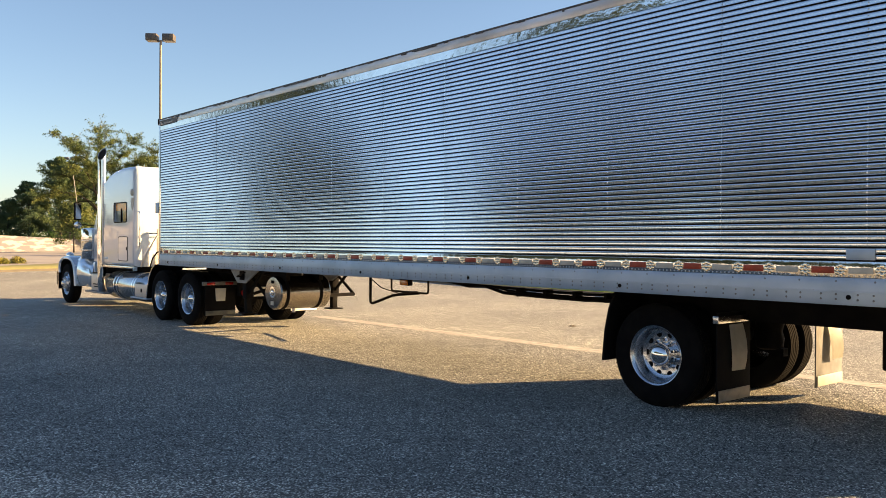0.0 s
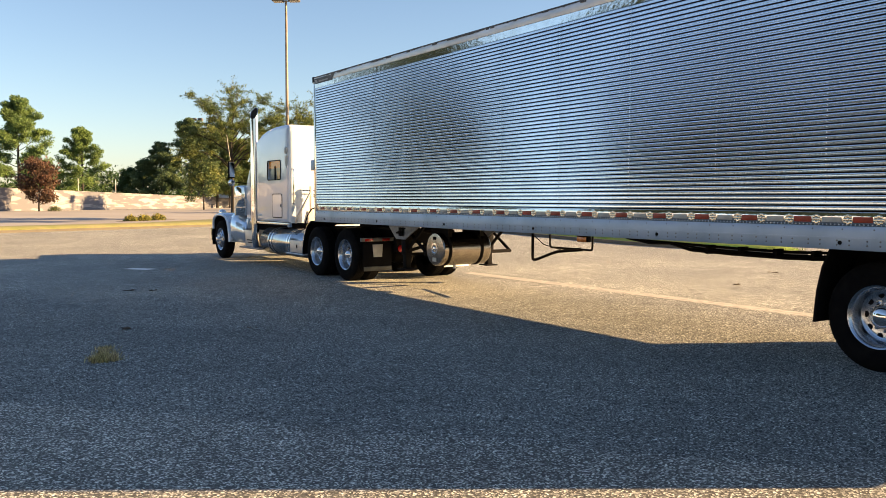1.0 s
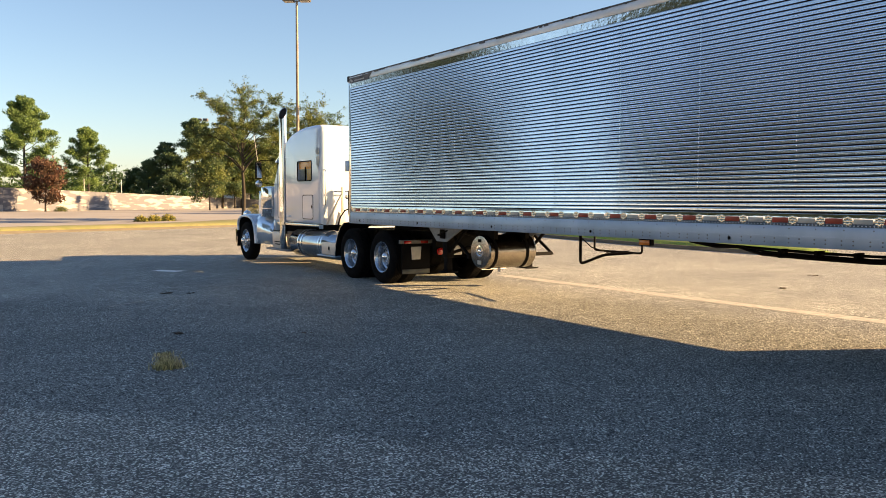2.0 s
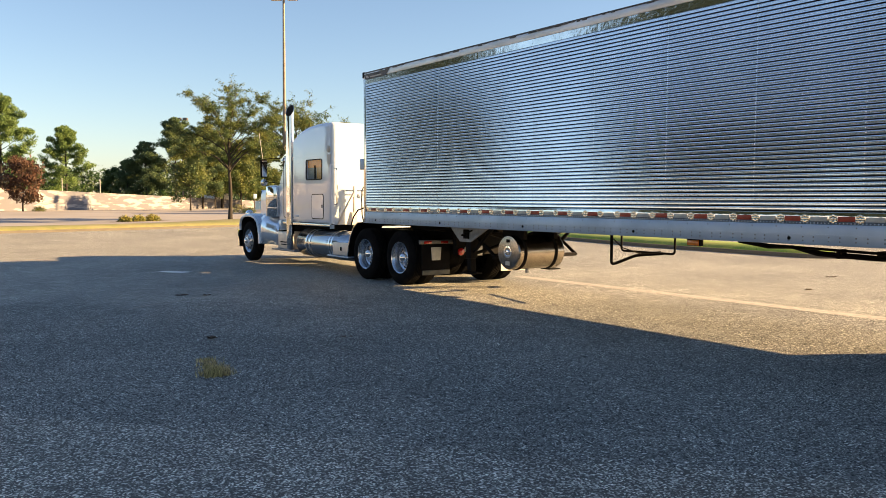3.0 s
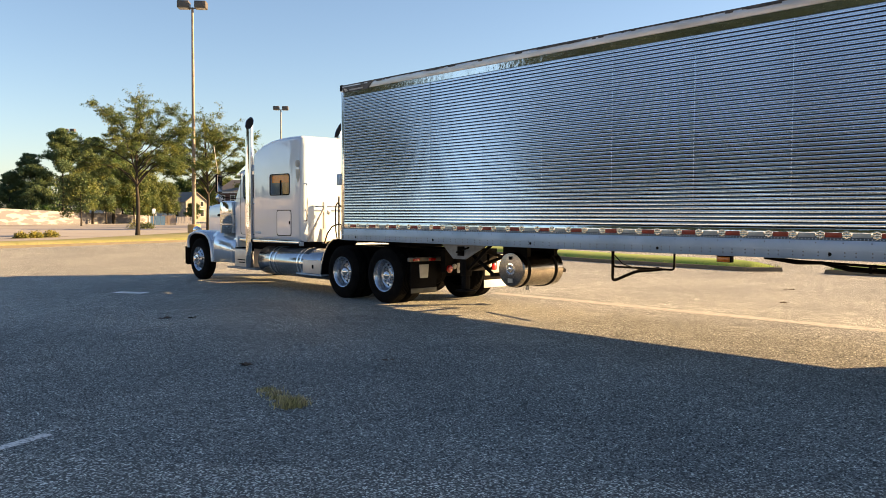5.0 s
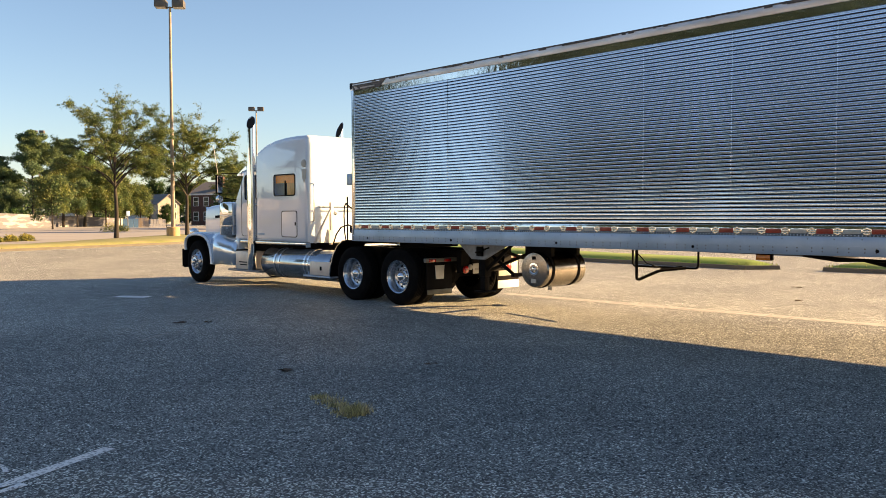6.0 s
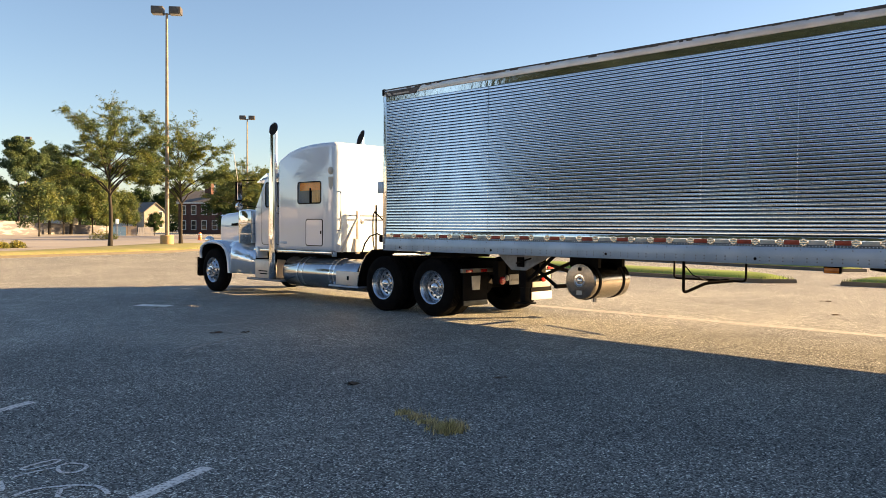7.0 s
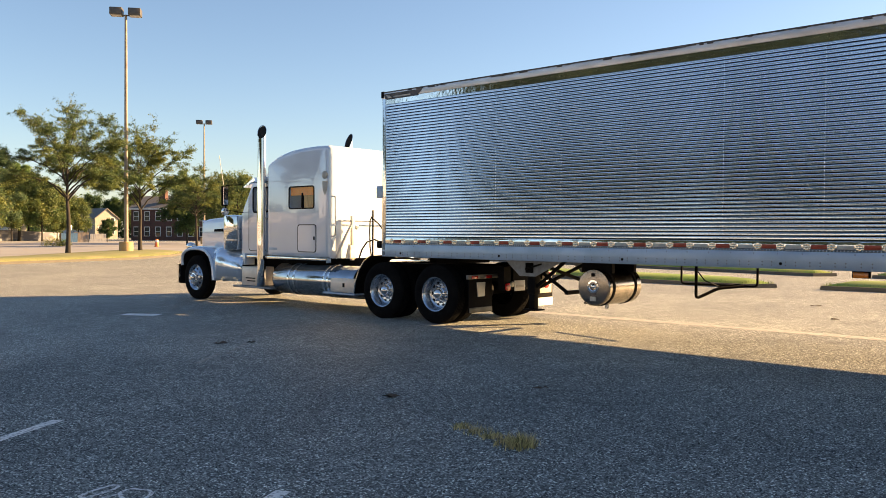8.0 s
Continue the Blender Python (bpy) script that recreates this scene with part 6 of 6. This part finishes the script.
# front fenders
for sg in (-1, 1):
    def fx(d):
        return CX + sg * d
    bm = B()
    arc = [(24.30, 0.80), (24.32, 0.95), (24.27, 1.09), (24.13, 1.18), (23.92, 1.235), (23.68, 1.25), (23.42, 1.235), (23.20, 1.18), (23.03, 1.06), (22.93, 0.88), (22.88, 0.70), (22.86, 0.46)]
    prof = [(0.55, -0.02), (0.70, -0.015), (0.95, -0.01), (1.12, -0.012), (1.18, -0.028), (1.205, -0.05), (1.208, -0.075), (1.185, -0.08)]
    rows_ = []
    cy, cz = 23.62, 0.62
    for y, z in arc:
        rr = Vector((y - cy, z - cz)).normalized()
        rows_.append([bm.verts.new((fx(d), y + rr.x * h, z + rr.y * h)) for d, h in prof])
    for a, b in zip(rows_, rows_[1:]):
        for k in range(len(prof) - 1):
            bm.faces.new((a[k], a[k + 1], b[k + 1], b[k]))
    fender = part("front_fender", bm, M_FENDER, truck, "polished crowned front fender", 50)
    m_ = fender.modifiers.new("thickness", "SOLIDIFY")
    m_.thickness = 0.012
    # black sheet added so the arch's shaded inside stays dark
    bm = B()
    rows_ = []
    for y, z in arc:
        rr = Vector((y - cy, z - cz)).normalized()
        rows_.append([bm.verts.new((fx(d), y - rr.x * 0.085, z - rr.y * 0.085)) for d in (0.55, 1.175)])
    for a, b in zip(rows_, rows_[1:]):
        bm.faces.new((a[0], a[1], b[1], b[0]))
    liner = part("arch_shade_sheet", bm, M_BLACK, fender, "black sheet darkening the arch", 60)
    liner.modifiers.new("thickness", "SOLIDIFY").thickness = 0.008
    bm = B()
    lip = []
    for y, z in arc:
        rr = Vector((y - cy, z - cz)).normalized()
        lip.append((fx(1.20), y + rr.x * -0.07, z + rr.y * -0.07))
    part("fender_lip", tube(bm, lip, 0.034, 8), M_WHITE, fender, "bright rolled fender lip")
    # fender tail sweeping back to the cab step
    bm = B()
    tail = [(22.98, 1.235, 1.20), (22.80, 1.22, 1.20), (22.62, 1.195, 1.195), (22.48, 1.17, 1.18), (22.36, 1.145, 1.16), (22.15, 1.115, 1.13), (21.95, 1.09, 1.11)]
    rows_ = []
    for (y, z1, w1) in tail:
        rows_.append([bm.verts.new((fx(d), y, z)) for d, z in ((0.55, z1 + 0.05), (w1 - 0.32, z1 + 0.03), (w1 - 0.13, z1 - 0.03), (w1 - 0.035, z1 - 0.14), (w1, z1 - 0.30), (w1 + 0.005, 0.49))])
    for a, b in zip(rows_, rows_[1:]):
        for k in range(5):
            bm.faces.new((a[k], a[k + 1], b[k + 1], b[k]))
    tail_ob = part("fender_tail", bm, M_FENDER, truck, "polished rear part of fender", 50)
    m_ = tail_ob.modifiers.new("thickness", "SOLIDIFY")
    m_.thickness = 0.012
    part("fender_edge", box(B(), *sorted((fx(0.9), fx(1.06))), 21.95, 22.98, 0.47, 0.49), M_ALU, fender)
    part("headlamp", lathe(B(), (fx(0.90), 24.22, 1.22), (0, 1, 0.02), [(0, 0.06), (0.06, 0.09), (0.16, 0.10), (0.19, 0.095), (0.20, 0.02)], 18), M_CHROME, truck, "chrome headlamp")
    part("bumper_flap", box(B(), *sorted((fx(0.95), fx(1.21))), 24.30, 24.325, 0.34, 0.78, 0.006), M_FLAP, truck, "black splash flap")
    # air cleaner
    ac = part("air_cleaner", lathe(B(), (fx(0.98), 22.42, 1.16), (0, 0, 1), [(0, 0.12), (0.02, 0.225), (0.03, 0.232), (0.74, 0.232), (0.77, 0.225), (0.79, 0.15), (0.80, 0.02)], 32), M_CHROME, truck, "polished cylindrical air cleaner")
    for z in (1.38, 1.62):
        part("clamp_band", lathe(B(), (fx(0.98), 22.42, z), (0, 0, 1), [(0, 0.233), (0.004, 0.238), (0.026, 0.238), (0.03, 0.233)], 32, caps=False), M_BRUSHED, ac)
    # stack, with the turned tip and elbow
    sx = 1.125 if sg < 0 else 1.34
    cut = (-0.75, -0.66) if sg < 0 else (-1.3, -0.2)
    st = [(fx(0.75), 21.55, 0.55), (fx(0.95), 21.45, 0.46), (fx(1.08), 21.28, 0.46), (fx(sx), 21.20, 0.60), (fx(sx), 21.19, 0.78), (fx(sx), 21.19, 2.2), (fx(sx), 21.19, 3.55)]
    stack = part("exhaust_pipe", tube(B(), st, 0.094, 24, caps=False), M_CHROME, truck, "tall chrome exhaust pipe", 60)
    # slanted cut tip
    bm = B()
    rings = [[], [], []]
    for k in range(24):
        a = 2 * math.pi * k / 24
        c, s_ = math.cos(a), math.sin(a)
        h = 3.72 - 0.15 * (c * cut[0] + s_ * cut[1])
        for ring, rad, z in ((rings[0], 0.097, 3.5), (rings[1], 0.097, h), (rings[2], 0.088, h - 0.012)):
            ring.append(bm.verts.new((fx(sx) + rad * c, 21.19 + rad * s_, z)))
    for a, b in zip(rings, rings[1:]):
        for k in range(24):
            bm.faces.new((a[k], a[(k + 1) % 24], b[(k + 1) % 24], b[k]))
    part("tip", bm, M_CHROME, stack, "", 40)
    bm = B()
    bm.faces.new([bm.verts.new((fx(sx) + 0.09 * math.cos(2 * math.pi * k / 24), 21.19 + 0.09 * math.sin(2 * math.pi * k / 24), 3.70 - 0.15 * (math.cos(2 * math.pi * k / 24) * cut[0] + math.sin(2 * math.pi * k / 24) * cut[1]))) for k in range(24)])
    part("pipe_mouth", bm, M_DARK, stack, "flat black disc across the opening")
    part("heat_shield", lathe(B(), (fx(sx), 21.19, 1.0), (0, 0, 1), [(0, 0.095), (0.0, 0.104), (1.75, 0.104), (1.75, 0.095)], 20, caps=False), M_CHROME, stack)
    part("stack_bracket", box(B(), *sorted((fx(1.0), fx(1.06))), 21.0, 21.1, 2.55, 2.62), M_CHROME, stack)
    # battery box, steps, tank, tool box
    bx = part("step_box", box(B(), *sorted((fx(0.75), fx(1.14))), 21.25, 21.90, 0.41, 0.82, 0.015), M_BOX, truck, "dull aluminium step box")
    for k in range(2):
        a, b = sorted((fx(1.144), fx(1.138)))
        part("stencil_bar", box(B(), a, b, 21.40, 21.75 - 0.05 * k, 0.56 - 0.06 * k, 0.585 - 0.06 * k), M_BLACK, bx)
    part("step_plate", box(B(), *sorted((fx(0.85), fx(1.22))), 20.75, 22.12, 0.365, 0.405, 0.008), M_RIVET, truck, "dull diamond tread step plate")
    part("cowl_panel", box(B(), *sorted((fx(0.80), fx(1.06))), 21.90, 22.0, 0.85, 1.10, 0.01), M_WHITE, truck)
    ft = part("fuel_tank", lathe(B(), (fx(0.86), 18.22, 0.60), (0, 1, 0), [(-0.02, 0.1), (0, 0.26), (0.015, 0.305), (0.04, 0.32), (2.52, 0.32), (2.55, 0.30), (2.56, 0.26), (2.58, 0.1)], 40), M_TANK, truck, "polished aluminium fuel tank")
    for y in (18.95, 19.08, 20.02, 20.20):
        part("tank_strap", lathe(B(), (fx(0.86), y, 0.60), (0, 1, 0), [(0, 0.321), (0.004, 0.329), (0.046, 0.329), (0.05, 0.321)], 40, caps=False), M_CHROME, ft)
    part("tool_box", box(B(), *sorted((fx(0.95), fx(1.21))), 18.14, 18.84, 0.42, 0.69, 0.012), M_BOX, truck, "grey aluminium tool box")
    part("box_latch", box(B(), *sorted((fx(1.208), fx(1.225))), 18.42, 18.47, 0.52, 0.60, 0.005), M_BLACK, truck)
    part("step_plate", box(B(), *sorted((fx(0.9), fx(1.23))), 18.12, 19.05, 0.375, 0.41, 0.006), M_ALU, truck)
    # quarter fender ahead of the drive wheels
    qa = [(18.16, 0.38), (18.12, 0.62), (18.02, 0.86), (17.88, 1.04), (17.70, 1.14), (17.40, 1.16)]
    q = part("quarter_fender", prism(B(), qa + [(p[0] - 0.012, p[1] - 0.014) for p in qa[::-1]], *sorted((fx(0.55), fx(1.21)))), M_BLACK, truck, "black quarter fender")
    part("fender_lip", tube(B(), [(fx(1.212), p[0], p[1]) for p in qa[:5]], 0.012, 6), M_CHROME, q)
    # mirror
    mr = part("mirror_arm", tube(B(), bend([(fx(1.03), 22.0, 2.62), (fx(1.36), 22.2, 2.60), (fx(1.36), 22.2, 2.05), (fx(1.03), 22.0, 2.0)], 4, 0.05), 0.010, 7), M_BLACK, truck, "dark mirror bracket")
    part("mirror_head", turned(box(B(), *sorted((fx(1.28), fx(1.46))), 22.19, 22.25, 2.14, 2.58, 0.02), (fx(1.37), 22.22, 2.35), -sg * 0.30), M_BLACK, mr, "tall flat side mirror")
    part("mirror_glass", turned(box(B(), *sorted((fx(1.295), fx(1.445))), 22.183, 22.189, 2.17, 2.55), (fx(1.37), 22.22, 2.35), -sg * 0.30), M_MIRROR, mr)
    part("round_mirror", lathe(B(), (fx(1.37), 22.24, 2.02), (0, -1, 0), [(0, 0.03), (0.02, 0.085), (0.04, 0.09), (0.05, 0.07), (0.056, 0.02)], 18), M_CHROME, mr, "round convex mirror")
    part("antenna", tube(B(), [(fx(1.38), 22.24, 2.6), (fx(1.40), 22.28, 2.85), (fx(1.44), 22.32, 3.25)], 0.007, 5), M_WTAPE, mr)
    # rear flap
    a, b = sorted((fx(0.60), fx(1.22)))
    far = sg > 0
    fl = part("mudflap", box(B(), a, b, 15.30, 15.315, 0.23, 0.86, 0.004), M_FLAP, truck, "black mudflap with bright bottom strip")
    # far weight white for the sun on it, near one darkened for shade
    part("flap_strip", box(B(), a + 0.01, b - 0.01, 15.285, 15.299, 0.235, 0.235 + (0.15 if far else 0.085), 0.003), M_TRIM if far else M_WEIGHT, fl, "white bottom weight" if far else "bottom weight darkened for shade")
    part("flap_bar", box(B(), *sorted((fx(0.43), fx(1.28))), 15.26, 15.31, 0.80, 0.87, 0.006), M_STRIP, fl, "dull beige light bar")
    if far:
        part("flap_panel", box(B(), a + 0.03, b - 0.05, 15.285, 15.299, 0.47, 0.78, 0.003), M_WTAPE, fl, "large pale panel")
    else:
        part("flap_plate", prism(B(), [((a + b) / 2 - 0.09, 0.50), ((a + b) / 2 + 0.09, 0.50), ((a + b) / 2 + 0.11, 0.74), ((a + b) / 2 - 0.11, 0.74)], 15.285, 15.299, "y"), M_WTAPE, fl, "pale plain emblem plate")
    for dx in (1.12, 0.75):
        part("tail_lamp", box(B(), fx(dx) - 0.08, fx(dx) + 0.08, 15.245, 15.26, 0.805, 0.855, 0.004), M_REDLENS, fl, "red lamp lens")
part("plate_holder", box(B(), CX - 0.38, CX - 0.08, 14.98, 14.995, 0.58, 0.76, 0.004), M_TRIM, truck, "white plain plate")
part("plate_bar", box(B(), CX - 0.34, CX - 0.12, 14.972, 14.979, 0.64, 0.68), M_LETTER, truck)
for dx in (-0.57, 0.57):
    part("tail_lamp", lathe(B(), (CX + dx, 14.99, 0.66), (0, -1, 0), [(0, 0.07), (0.02, 0.068), (0.03, 0.045)], 16), M_REDLENS, truck, "round red tail lamp")
    part("backup_lamp", lathe(B(), (CX + dx * 0.79, 14.99, 0.70), (0, -1, 0), [(0, 0.05), (0.02, 0.048), (0.03, 0.03)], 16), M_WTAPE, truck, "round white lamp")
